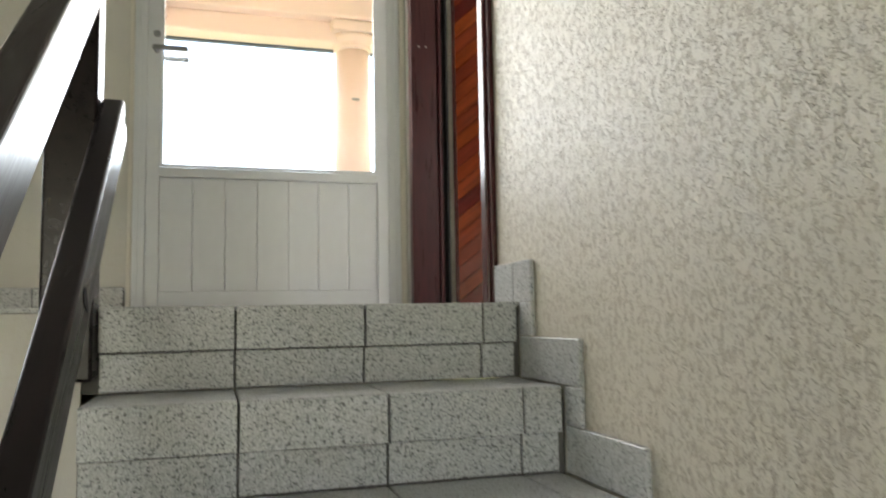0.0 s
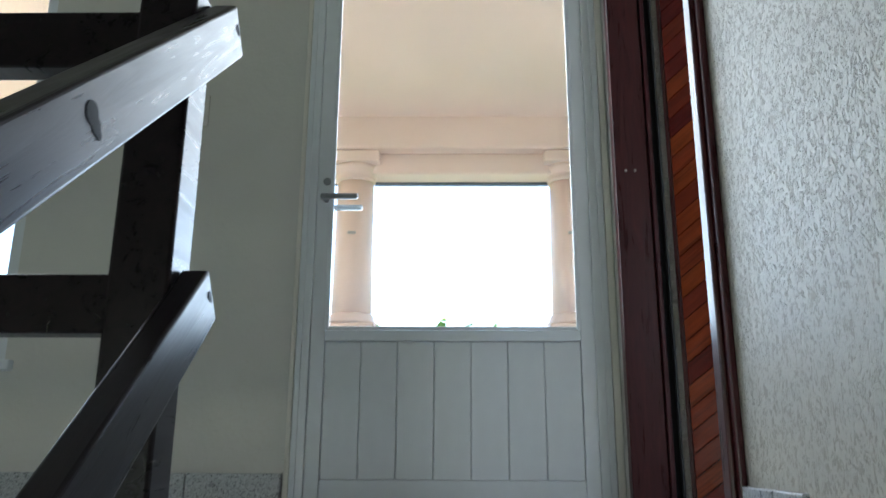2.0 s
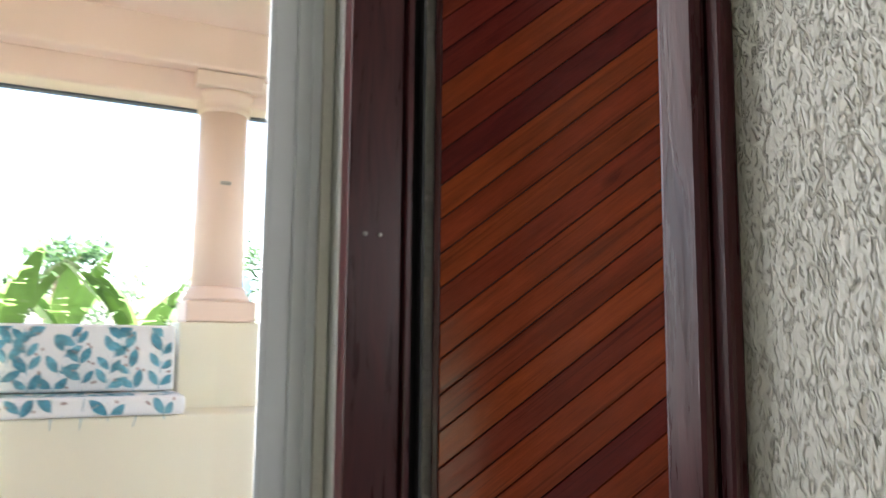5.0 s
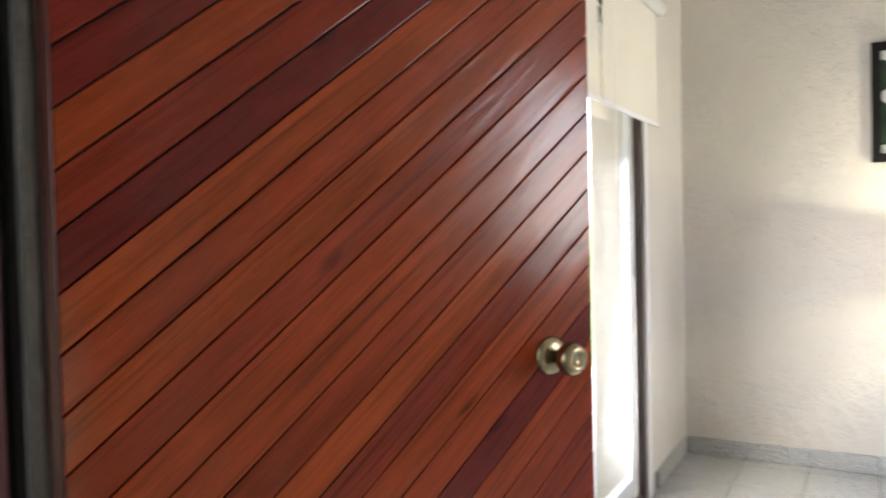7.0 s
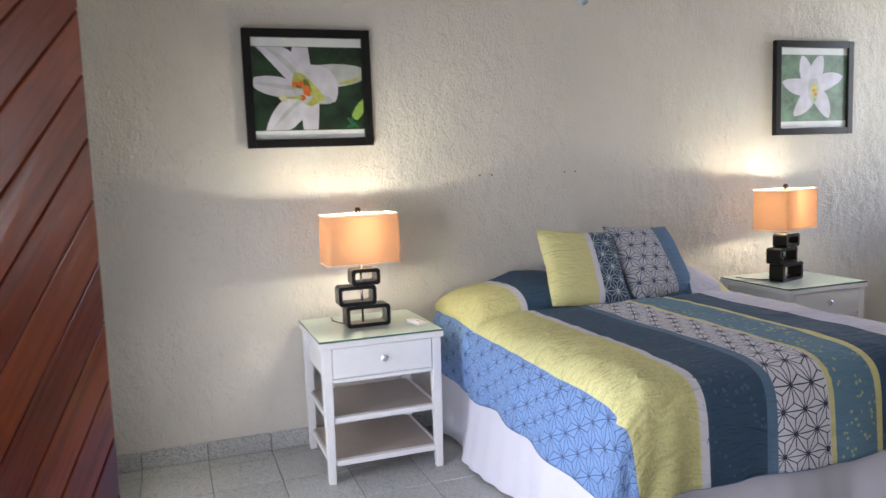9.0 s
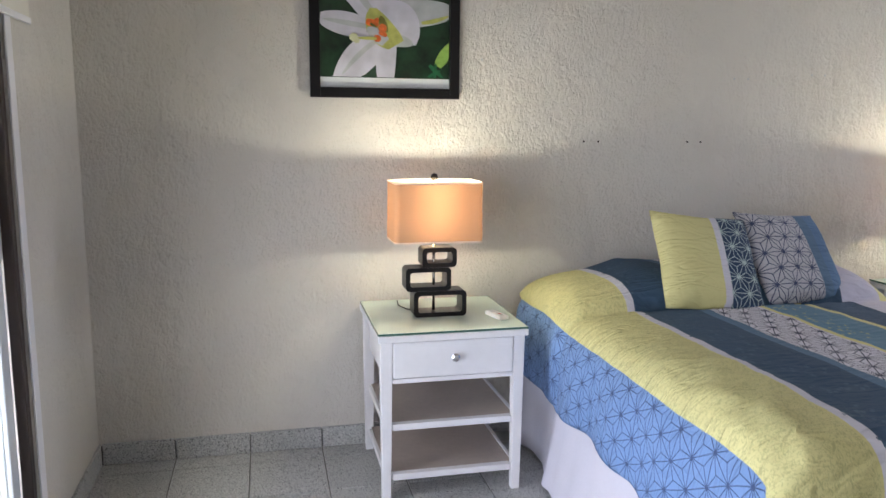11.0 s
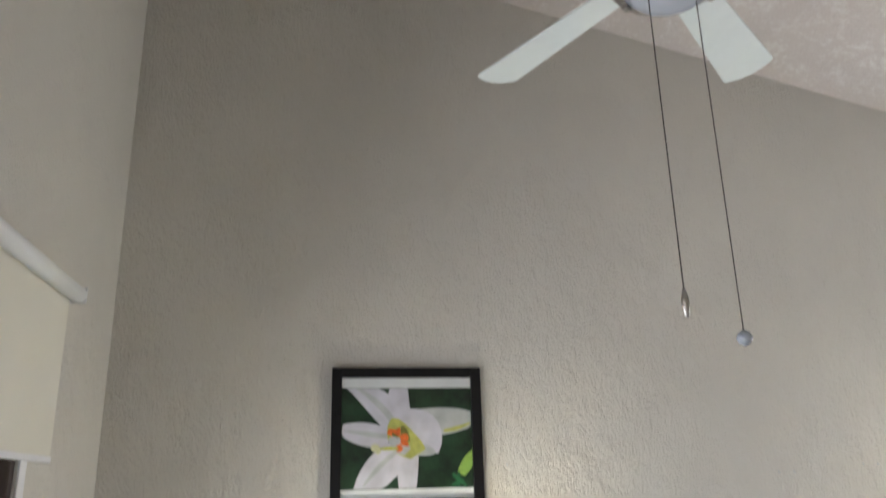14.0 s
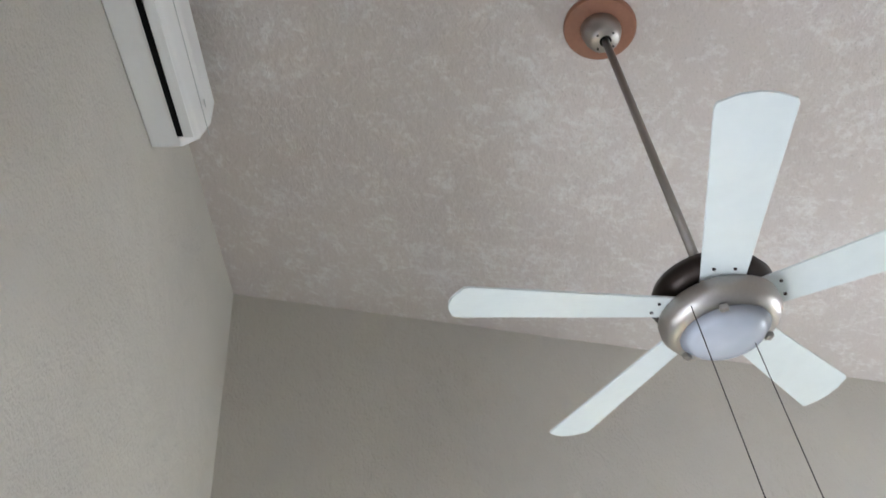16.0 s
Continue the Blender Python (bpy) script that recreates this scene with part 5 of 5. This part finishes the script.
def shade_material():
    m, t, p = nodes_of("orange_lit_fabric")
    v = coords(t, (1, 1, 1))
    weave = noisen(t, v, 350, 2)
    col = mixc(t, weave, (0.105, 0.046, 0.021), (0.122, 0.055, 0.026))
    tr, df, mx = t.nodes.new("ShaderNodeBsdfTranslucent"), t.nodes.new("ShaderNodeBsdfDiffuse"), t.nodes.new("ShaderNodeMixShader")
    t.nodes.remove(p)
    t.links.new(col, tr.inputs[0])
    t.links.new(mixc(t, weave, (0.60, 0.40, 0.25), (0.66, 0.45, 0.29)), df.inputs[0])
    mx.inputs[0].default_value = 0.5
    t.links.new(tr.outputs[0], mx.inputs[1])
    t.links.new(df.outputs[0], mx.inputs[2])
    t.links.new(mx.outputs[0], t.nodes["Material Output"].inputs[0])
    return m


M_SHADE = shade_material()
M_SHADETRIM = paint("cream_shade_trim", (0.80, 0.66, 0.52), 0.8)


def bulb_material():
    m, t, p = nodes_of("lit_bulb")
    p.inputs["Base Color"].default_value = (1, 0.9, 0.75, 1)
    p.inputs["Emission Color"].default_value = (1.0, 0.78, 0.48, 1)
    p.inputs["Emission Strength"].default_value = 3.0
    return m


M_BULB = bulb_material()
LAMP_POWER = 2.7


def table_lamp(y, flip, turn):
    base_z = 0.636
    l = thing("table_lamp", pose(3.43, y, base_z, 0, 0, turn - 90), "lit table lamp with orange rectangular shade and stacked black loops", "lamp", "bedside lamps")
    z = 0.0
    for w, h, off in ((0.205, 0.100, 0.018), (0.175, 0.090, -0.028), (0.133, 0.075, 0.014)):
        part("base_loop", ring_loop(w, h, 0.017, 0.085, 0.016), M_BLACKWOOD, l, "glossy black wooden loop", m=pose(off * flip, 0, z + h / 2))
        z += h + 0.0005
    part("stem", rod((0, 0, 0.018), (0, 0, 0.34), 0.0055, 12), M_CHROME, l, "", True)
    z0, z1, w, d = 0.292, 0.515, 0.335, 0.205
    pts = rounded_rect(w, d, 0.022, 5)
    bm = bmesh.new()
    lo, hi = [bm.verts.new((x, yy, z0)) for x, yy in pts], [bm.verts.new((x * 0.985, yy * 0.985, z1)) for x, yy in pts]
    for i in range(len(pts)):
        j = (i + 1) % len(pts)
        bm.faces.new((lo[i], lo[j], hi[j], hi[i]))
    sh = part("shade", bm, M_SHADE, l, "orange fabric shade glowing with the bulb", True)
    for zz, k in ((z0, 1.0), (z1 - 0.006, 0.985)):
        bm = bmesh.new()
        rings = [[bm.verts.new((x * k * s, yy * k * s, q)) for x, yy in pts] for s, q in ((1.004, zz), (1.004, zz + 0.006), (0.992, zz + 0.006), (0.992, zz))]
        for a, b in zip(rings, rings[1:] + rings[:1]):
            for i in range(len(pts)):
                j = (i + 1) % len(pts)
                bm.faces.new((a[i], a[j], b[j], b[i]))
        part("shade_trim", bm, M_SHADETRIM, sh)
    part("spider", boxes((-w / 2 + 0.004, w / 2 - 0.004, -0.002, 0.002, z1 - 0.012, z1 - 0.008), (-0.002, 0.002, -d / 2 + 0.004, d / 2 - 0.004, z1 - 0.017, z1 - 0.0125)), M_CHROME, sh)
    part("finial", lathe([(0.004, z1 - 0.008), (0.005, z1), (0.012, z1 + 0.006), (0.0145, z1 + 0.016), (0.010, z1 + 0.026), (0, z1 + 0.029)], 16), M_DARKMETAL, l, "dark ball finial", True)
    part("bulb", lathe([(0.010, 0.352), (0.022, 0.362), (0.026, 0.40), (0.024, 0.440), (0.0, 0.455)], 20), M_BULB, l, "lit upright bulb", True)
    part("socket", lathe([(0.013, 0.298), (0.014, 0.322)], 16), M_CHROME, l, "", True)
    part("cord", tube([(-0.05 * flip, 0.05, 0.004), (-0.09 * flip, 0.09, 0.004), (-0.11 * flip, 0.16, 0.004), (-0.10 * flip, 0.24, 0.004)], 0.0025, 6), M_SLOT, l)
    for z, share in ((0.474, 0.60), (0.337, 0.52)):
        lamp("bulb_light", "POINT", LAMP_POWER * share, (0.98, 1.0, 0.74), pose(3.43, y, base_z + z), 0.012)


table_lamp(-1.352, 1, 0)
table_lamp(-3.80, 1, 16)

for y in (-2.082, -2.15, -2.579, -2.645):
    nail = thing("nail", pose(RX, y, 1.294, 0, -90), "small dark nail stuck in the plaster wall", "nail", "nails in the wall")
    part("shank", lathe([(0.002, -0.004), (0.002, 0.006)], 8), M_DARKMETAL, nail)
    part("head", lathe([(0.0, 0.009), (0.0045, 0.008), (0.0045, 0.006)], 10), M_DARKMETAL, nail)

rc = thing("remote_control", pose(3.34, -1.58, 0.6365, 0, 0, 15), "white air-conditioner remote lying on the nightstand", "remote control")
part("body", boxes((-0.055, 0.055, -0.02, 0.02, 0, 0.016), bevel=0.004), M_PLASTIC, rc)
part("display", boxes((0.015, 0.045, -0.014, 0.014, 0.0162, 0.0172)), M_GREYALU, rc)
for i in range(3):
    part("button", boxes((-0.04 + i * 0.016, -0.03 + i * 0.016, -0.005, 0.005, 0.0162, 0.0178)), M_RED if i == 1 else M_GREYALU, rc)

# ---- bed ----
BED_Y0, BED_Y1 = -1.80, -3.22          # near and far side
BED_HEAD, BED_FOOT, BED_Z = 3.70, 1.965, 0.668
YEL, WHI, SLATE, MIDB, TEALB, LAV, SIDEB = (0.66, 0.62, 0.29), (0.66, 0.65, 0.72), (0.036, 0.078, 0.138), (0.10, 0.18, 0.28), (0.12, 0.23, 0.32), (0.56, 0.55, 0.66), (0.16, 0.27, 0.51)
M_QUILT = stripes_cloth("striped_printed_cotton",
                        [(-0.60, SIDEB), (-0.022, YEL), (0.222, WHI), (0.252, SLATE), (0.485, MIDB), (0.53, WHI), (0.735, YEL), (0.76, TEALB), (0.94, YEL), (0.965, SLATE), (1.16, LAV), (1.34, YEL), (1.46, SIDEB)],
                        star_bands=[(-0.60, -0.022, (0.045, 0.08, 0.17), 0.016), (0.53, 0.735, (0.03, 0.04, 0.08), 0.022), (1.46, 2.4, (0.045, 0.08, 0.17), 0.016)],
                        dots=[(0.252, 0.485, (0.065, 0.12, 0.185)), (0.76, 0.94, (0.40, 0.44, 0.26))], squiggle=[(-0.022, 0.222, (0.36, 0.36, 0.16))])


def bed():
    b = thing("bed", pose(0, 0, 0), "double bed with white pleated valance", "bed")
    W = BED_Y0 - BED_Y1
    part("mattress", boxes((BED_FOOT + 0.03, BED_HEAD, BED_Y1 + 0.03, BED_Y0 - 0.03, 0.30, BED_Z - 0.07), bevel=0.04, seg=3), M_SHEET, b, "white mattress", True)
    part("base", boxes((BED_FOOT + 0.06, BED_HEAD, BED_Y1 + 0.06, BED_Y0 - 0.06, 0.03, 0.299), bevel=0.01), M_SHEET, b)
    # valance: hanging white cloth in soft pleats around three sides
    rnd = random.Random(5)
    path = []
    step = 0.025
    n1, n2 = int((BED_HEAD - BED_FOOT) / step), int(W / step)
    for i in range(n1):
        path.append((BED_HEAD - i * step, BED_Y0 - 0.005, 0, 1))
    for i in range(n2):
        path.append((BED_FOOT, BED_Y0 - i * step, -1, 0))
    for i in range(n1):
        path.append((BED_FOOT + i * step, BED_Y1 + 0.005, 0, -1))
    bm = bmesh.new()
    rows = []
    for zz in (0.012, 0.10, 0.2, 0.3, 0.42):
        flare = (0.42 - zz) / 0.42
        row = []
        for i, (x, y, nx, ny) in enumerate(path):
            o = flare * (0.050 + 0.034 * math.sin(i * 0.30 + 1.5 * math.sin(i * 0.11)) + 0.005 * math.sin(i * 1.3))
            o *= 0.6 if ny > 0 and x > 3.2 else 1.0
            row.append(bm.verts.new((x + nx * o, y + ny * o, zz + (0.004 * math.sin(i * 0.3) if zz < 0.05 else 0))))
        rows.append(row)
    for a, c in zip(rows, rows[1:]):
        for i in range(len(path) - 1):
            bm.faces.new((a[i], a[i + 1], c[i + 1], c[i]))
    part("valance", bm, M_SHEET, b, "white pleated valance hanging to the floor", True)
    return b


def quilt():
    """The cover: laid over the bed, over pillows at the head, hanging over both sides and the foot."""
    q = thing("bed_cover", pose(0, 0, 0), "cotton bed cover in blue, yellow and white printed stripes", "bed cover")
    W = BED_Y0 - BED_Y1
    L = BED_HEAD - BED_FOOT
    step = 0.02
    bm = bmesh.new()
    uvl = bm.loops.layers.uv.new("uv")
    SIDE, END = 0.30, 0.31
    us = [-SIDE + step * i for i in range(int((W + 2 * SIDE) / step) + 1)]
    vs = [step * i for i in range(int((L + END) / step) + 1)]

    def ridge(x, y, seed):
        return (1 - abs(noise.noise(Vector((x, y, seed))))) ** 5

    def pillow(u, v):
        """Height of the two pillows under the cover: round on top, tucked in sharply in front."""
        s = (v - 0.245) / 0.295
        if abs(s) >= 1:
            return 0.0
        body = (1 - abs(s) ** 3.2) ** 0.62
        ends = min(1.0, max(0.0, u + 0.03) / 0.42) ** 0.75 * min(1.0, max(0.0, W - u + 0.02) / 0.2) ** 0.6
        gap = 1 - 0.45 * math.exp(-((u - 0.70) / 0.06) ** 2)
        return 0.112 * body * ends * gap

    def place(u, v):
        over_n, over_f, over_e = max(0.0, -u), max(0.0, u - W), max(0.0, v - L)
        side = over_n if over_n > 0 else over_f
        sgn = 1 if over_n > 0 else -1
        y = BED_Y0 - min(max(u, 0), W)
        x = BED_HEAD - min(v, L)
        z = BED_Z + 0.012
        dn, df, de = max(0, min(u, W)), W - max(0, min(u, W)), L - min(v, L)
        for d, deep, wide in ((dn, 0.050, 0.055), (df, 0.045, 0.055), (de, 0.040, 0.05)):
            z -= deep * math.exp(-d / wide)
        z += pillow(u, v)
        crease = math.exp(-((v - 0.555) / 0.022) ** 2)
        z -= 0.020 * crease
        # loose creases: along the cover, and short ones across its hanging corner
        z += 0.009 * noise.noise(Vector((u * 5, v * 2.4, 0.3))) + 0.004 * noise.noise(Vector((u * 12, v * 10, 3.3)))
        toward = min(1, max(0, v / L - 0.35) / 0.65)
        near = math.exp(-(max(u - 0.04, 0.0) / 0.17) ** 2) * min(1.0, max(0.0, 1 + u / 0.02))
        z += 0.026 * near * toward * (0.6 * ridge((u * 0.5 + v) * 9, (u - v * 0.25) * 3.2, 7.1) + 0.5 * ridge((u * 0.7 + v) * 17, (u - v * 0.3) * 5.0, 1.9))
        z += 0.009 * math.exp(-(max(u, 0.0) / 0.25) ** 2) * min(1.0, max(0.0, 1 + u / 0.02)) * ridge((u + v) * 8, (u - v) * 2.5, 2.2) * min(1.0, v / 0.3)
        z += 0.006 * ridge(u * 4.0 + v * 1.2, v * 3.0, 5.5) * (1 - near)
        if side > 0 and over_e > 0:
            a = math.atan2(over_e, side)
            d = max(side, over_e) + 0.10 * min(side, over_e)
            r = 0.034 + 0.10 * d + 0.07 * math.sin(3 * a) ** 2 * d
            y += sgn * r * math.cos(a)
            x -= r * math.sin(a)
            z -= d
        elif side > 0:
            wave = 0.014 * math.sin(v * 7 + 2 * math.sin(v * 3)) + 0.007 * math.sin(v * 19 + 1.0) + 0.012 * noise.noise(Vector((v * 6, side * 5, 1.7)))
            tuck = 0.035 * crease * (1 - side / SIDE)
            y += sgn * (0.040 * (1 - math.exp(-side / 0.035)) + side * 0.06 + wave * side / 0.22 - tuck)
            if v < 0.5:
                y -= sgn * 0.03 * min(1.0, (0.5 - v) / 0.15)
            z -= side * (0.97 + 0.05 * math.sin(v * 5.0))
        elif over_e > 0:
            wave = 0.010 * math.sin(u * 9 + 1) + 0.005 * math.sin(u * 23)
            wave += 0.016 * math.exp(-max(u, 0.0) / 0.14) * math.sin(u * 46 + over_e * 9)
            x -= 0.036 * (1 - math.exp(-over_e / 0.035)) + over_e * 0.06 + wave * over_e / 0.3
            z -= over_e
        return (x, y, max(z, 0.02))

    grid = [[bm.verts.new(place(u, v)) for u in us] for v in vs]
    for i in range(len(vs) - 1):
        for j in range(len(us) - 1):
            f = bm.faces.new((grid[i][j], grid[i][j + 1], grid[i + 1][j + 1], grid[i + 1][j]))
            for lp, (a, c) in zip(f.loops, ((i, j), (i, j + 1), (i + 1, j + 1), (i + 1, j))):
                lp[uvl].uv = (us[c], vs[a])
    cover = part("cover", bm, M_QUILT, q, "", True)
    rim = [Vector(place(us[0], v)) for v in vs] + [Vector(place(u, vs[-1])) for u in us[1:]] + [Vector(place(us[-1], v)) for v in reversed(vs[:-1])]
    part("hem", tube(rim, 0.006, 6), M_HEM, q, "stitched blue hem", True)
    th = cover.modifiers.new("thickness", "SOLIDIFY")
    th.thickness = 0.008
    th.offset = 1
    return q


M_HEM = paint("blue_cotton_hem", (0.15, 0.26, 0.50), 0.9)
bed()
quilt()

M_CUSH1 = stripes_cloth("cushion_yellow_and_navy", [(0.0, YEL), (0.235, WHI), (0.262, (0.03, 0.06, 0.12))], star_bands=[(0.262, 0.6, (0.45, 0.55, 0.55), 0.020)], star_size=0.075)
M_CUSH2 = stripes_cloth("cushion_star_and_blue", [(0.0, (0.50, 0.50, 0.54)), (0.27, MIDB), (0.32, (0.10, 0.19, 0.33))], star_bands=[(0.0, 0.27, (0.05, 0.07, 0.14), 0.022)], star_size=0.08)


def cushion(name, m, s, puff, material, label, h=None):
    """A stuffed square, corners pinched; face in local x, z, looking to -y. UV in metres from its lower left."""
    h = h or s
    c = thing(name, m, label, "cushion", "cushions on the bed")
    n = 18
    bm = bmesh.new()
    uvl = bm.loops.layers.uv.new("uv")
    for face in (-1, 1):
        g = []
        for i in range(n + 1):
            row = []
            for j in range(n + 1):
                a, b = 2 * j / n - 1, 2 * i / n - 1
                bulge = ((1 - a ** 4) * (1 - b ** 4)) ** 0.55
                pull = 1 - 0.05 * (1 - abs(a * b)) * max(abs(a), abs(b)) ** 6
                sag = 0.006 * noise.noise(Vector((a * 2, b * 2, face + s)))
                row.append(bm.verts.new((a * s / 2 * pull, face * (puff * bulge) + sag, (b * pull + 1) * h / 2)))
            g.append(row)
        for i in range(n):
            for j in range(n):
                q = (g[i][j], g[i][j + 1], g[i + 1][j + 1], g[i + 1][j])
                f = bm.faces.new(q if face < 0 else q[::-1])
                for lp in f.loops:
                    lp[uvl].uv = (lp.vert.co.x + s / 2, lp.vert.co.z)
    bmesh.ops.remove_doubles(bm, verts=bm.verts[:], dist=0.0015)
    part("cover", bm, material, c, "", True)


cushion("cushion", pose(3.115, -2.375, 0.672, -36, 6, -92), 0.42, 0.055, M_CUSH1, "yellow, white and navy star-printed cushion leaning on pillows")
cushion("cushion", pose(3.155, -2.815, 0.672, -38, 4, -82), 0.42, 0.055, M_CUSH2, "white star-printed and blue striped cushion leaning on pillows")

# ---- tiles of the floors, stairs and skirtings ----
J = 0.0022
P = 0.296


def lay(parent, name, x0, x1, y0, y1, ox, oy, top, material, pitch=P, thick=0.01):
    """Square tiles over a rectangle; the grid passes through (ox, oy). Cut tiles at the edges."""
    cache = {}
    i0, i1 = math.floor((x0 - ox) / pitch), math.ceil((x1 - ox) / pitch)
    j0, j1 = math.floor((y0 - oy) / pitch), math.ceil((y1 - oy) / pitch)
    for i in range(i0, i1):
        for j in range(j0, j1):
            a0, a1 = max(x0, ox + i * pitch + J), min(x1, ox + (i + 1) * pitch - J)
            b0, b1 = max(y0, oy + j * pitch + J), min(y1, oy + (j + 1) * pitch - J)
            if a1 - a0 < 0.01 or b1 - b0 < 0.01:
                continue
            key = (round(a1 - a0, 3), round(b1 - b0, 3))
            if key not in cache:
                cache[key] = tile_mesh(name, *key, thick, material)
            part(name, cache[key], None, parent, m=pose(a0, b0, top - thick))


lay(floor_bedroom, "tile", 0.142, RX - 0.001, -6.19, LY - 0.001, RX - 0.11, -0.346, 0.0, M_FLOORTILE, thick=0.006)
lay(landing, "tile", -3.59, -0.004, EDGE_Y + 0.002, -0.003, -0.11, EDGE_Y + 0.302, 0.0, M_GRANITE, 0.3)

for k in range(NSTEP + 1):
    y1 = EDGE_Y - k * RUN          # nosing line of this tread
    z = -RISE * k
    # nosing face and riser below it
    for name, zz0, zz1, yf in (("nosing_tile", z - 0.1, z - 0.002, y1), ("riser_tile", z - RISE + 0.002, z - 0.103, y1 + 0.022)):
        if k > NSTEP - 1:
            continue
        xs = [STEP_X0, -0.71, -0.41, -0.11, STEP_X1 - 0.016]
        for a0, a1 in zip(xs, xs[1:]):
            me = tile_mesh(name, a1 - a0 - 2 * J, zz1 - zz0, 0.010, M_GRANITE)
            part(name, me, None, stairs, m=pose(a0 + J, yf + 0.010, zz0, 90))
    if k:
        xs = [STEP_X0, -0.71, -0.41, -0.11, STEP_X1 - 0.016]
        for a0, a1 in zip(xs, xs[1:]):
            me = tile_mesh("tread_tile", a1 - a0 - 2 * J, RUN + 0.018, 0.010, M_GRANITE)
            part("tread_tile", me, None, stairs, m=pose(a0 + J, y1 + 0.001, z - 0.010))

# skirtings
sk = setting("baseboard_landing", boxes((-3.59, -1.066, -0.004, -0.001, 0, 0.088)), M_GROUT, "grey speckled tile skirting of the landing", "skirting")
x = -1.066
while x > -3.5:
    part("skirting_tile", tile_mesh("skirting_tile", 0.296, 0.092, 0.010, M_GRANITE), None, sk, m=pose(x - 0.298, -0.003, 0.001, 90))
    x -= 0.30
sk2 = setting("baseboard_stair", boxes((-0.003, -0.001, EDGE_Y - 0.07, DOOR_N - 0.07, 0, 0.09)), M_GROUT, "stepped grey tile skirting along the stair wall", "skirting")


def wall_tile(y0, y1, z0, z1, parent):
    me = tile_mesh("skirting_tile", y1 - y0, z1 - z0, 0.011, M_GRANITE)
    part("skirting_tile", me, None, parent, m=Matrix(((0, 0, -1, -0.003), (1, 0, 0, y0), (0, 1, 0, z0), (0, 0, 0, 1))))


wall_tile(EDGE_Y - 0.075, EDGE_Y + 0.035, 0.001, 0.104, sk2)
wall_tile(EDGE_Y + 0.037, DOOR_N - 0.068, 0.001, 0.104, sk2)
for k in range(1, NSTEP + 1):
    y1, z = EDGE_Y - k * RUN, -RISE * k
    wall_tile(y1 - 0.075, y1 + RUN - 0.002, z + 0.001, z + 0.104, sk2)
    wall_tile(y1 + RUN - 0.075, y1 + RUN - 0.003, z + 0.106, z + RISE - 0.001, sk2)
sk3 = setting("baseboard_bedroom", boxes((RX - 0.002, RX - 0.001, -6.19, LY, 0, 0.08), (OPEN_X1 + 0.05, RX - 0.003, LY - 0.002, LY - 0.001, 0, 0.08)), M_GROUT2, "grey tile skirting of the bedroom", "skirting")
first = -0.346
tm = tile_mesh("skirting_tile", P - 2 * J, 0.088, 0.010, M_FLOORTILE)
tm0 = tile_mesh("skirting_tile", LY - 0.015 - first - J, 0.088, 0.010, M_FLOORTILE)
def far_tile(me, y_low):
    part("skirting_tile", me, None, sk3, m=Matrix(((0, 0, -1, RX - 0.002), (1, 0, 0, y_low), (0, 1, 0, 0.001), (0, 0, 0, 1))))
far_tile(tm0, first + J)
for i in range(19):
    far_tile(tm, first - (i + 1) * P + J)
for i in range(2):
    part("skirting_tile", tm, None, sk3, m=pose(RX - 0.012 - (i + 1) * P + J, LY - 0.002, 0.001, 90))
part("skirting_tile", tile_mesh("skirting_tile", 0.03, 0.088, 0.010, M_FLOORTILE), None, sk3, m=pose(OPEN_X1 + 0.052, LY - 0.002, 0.001, 90))
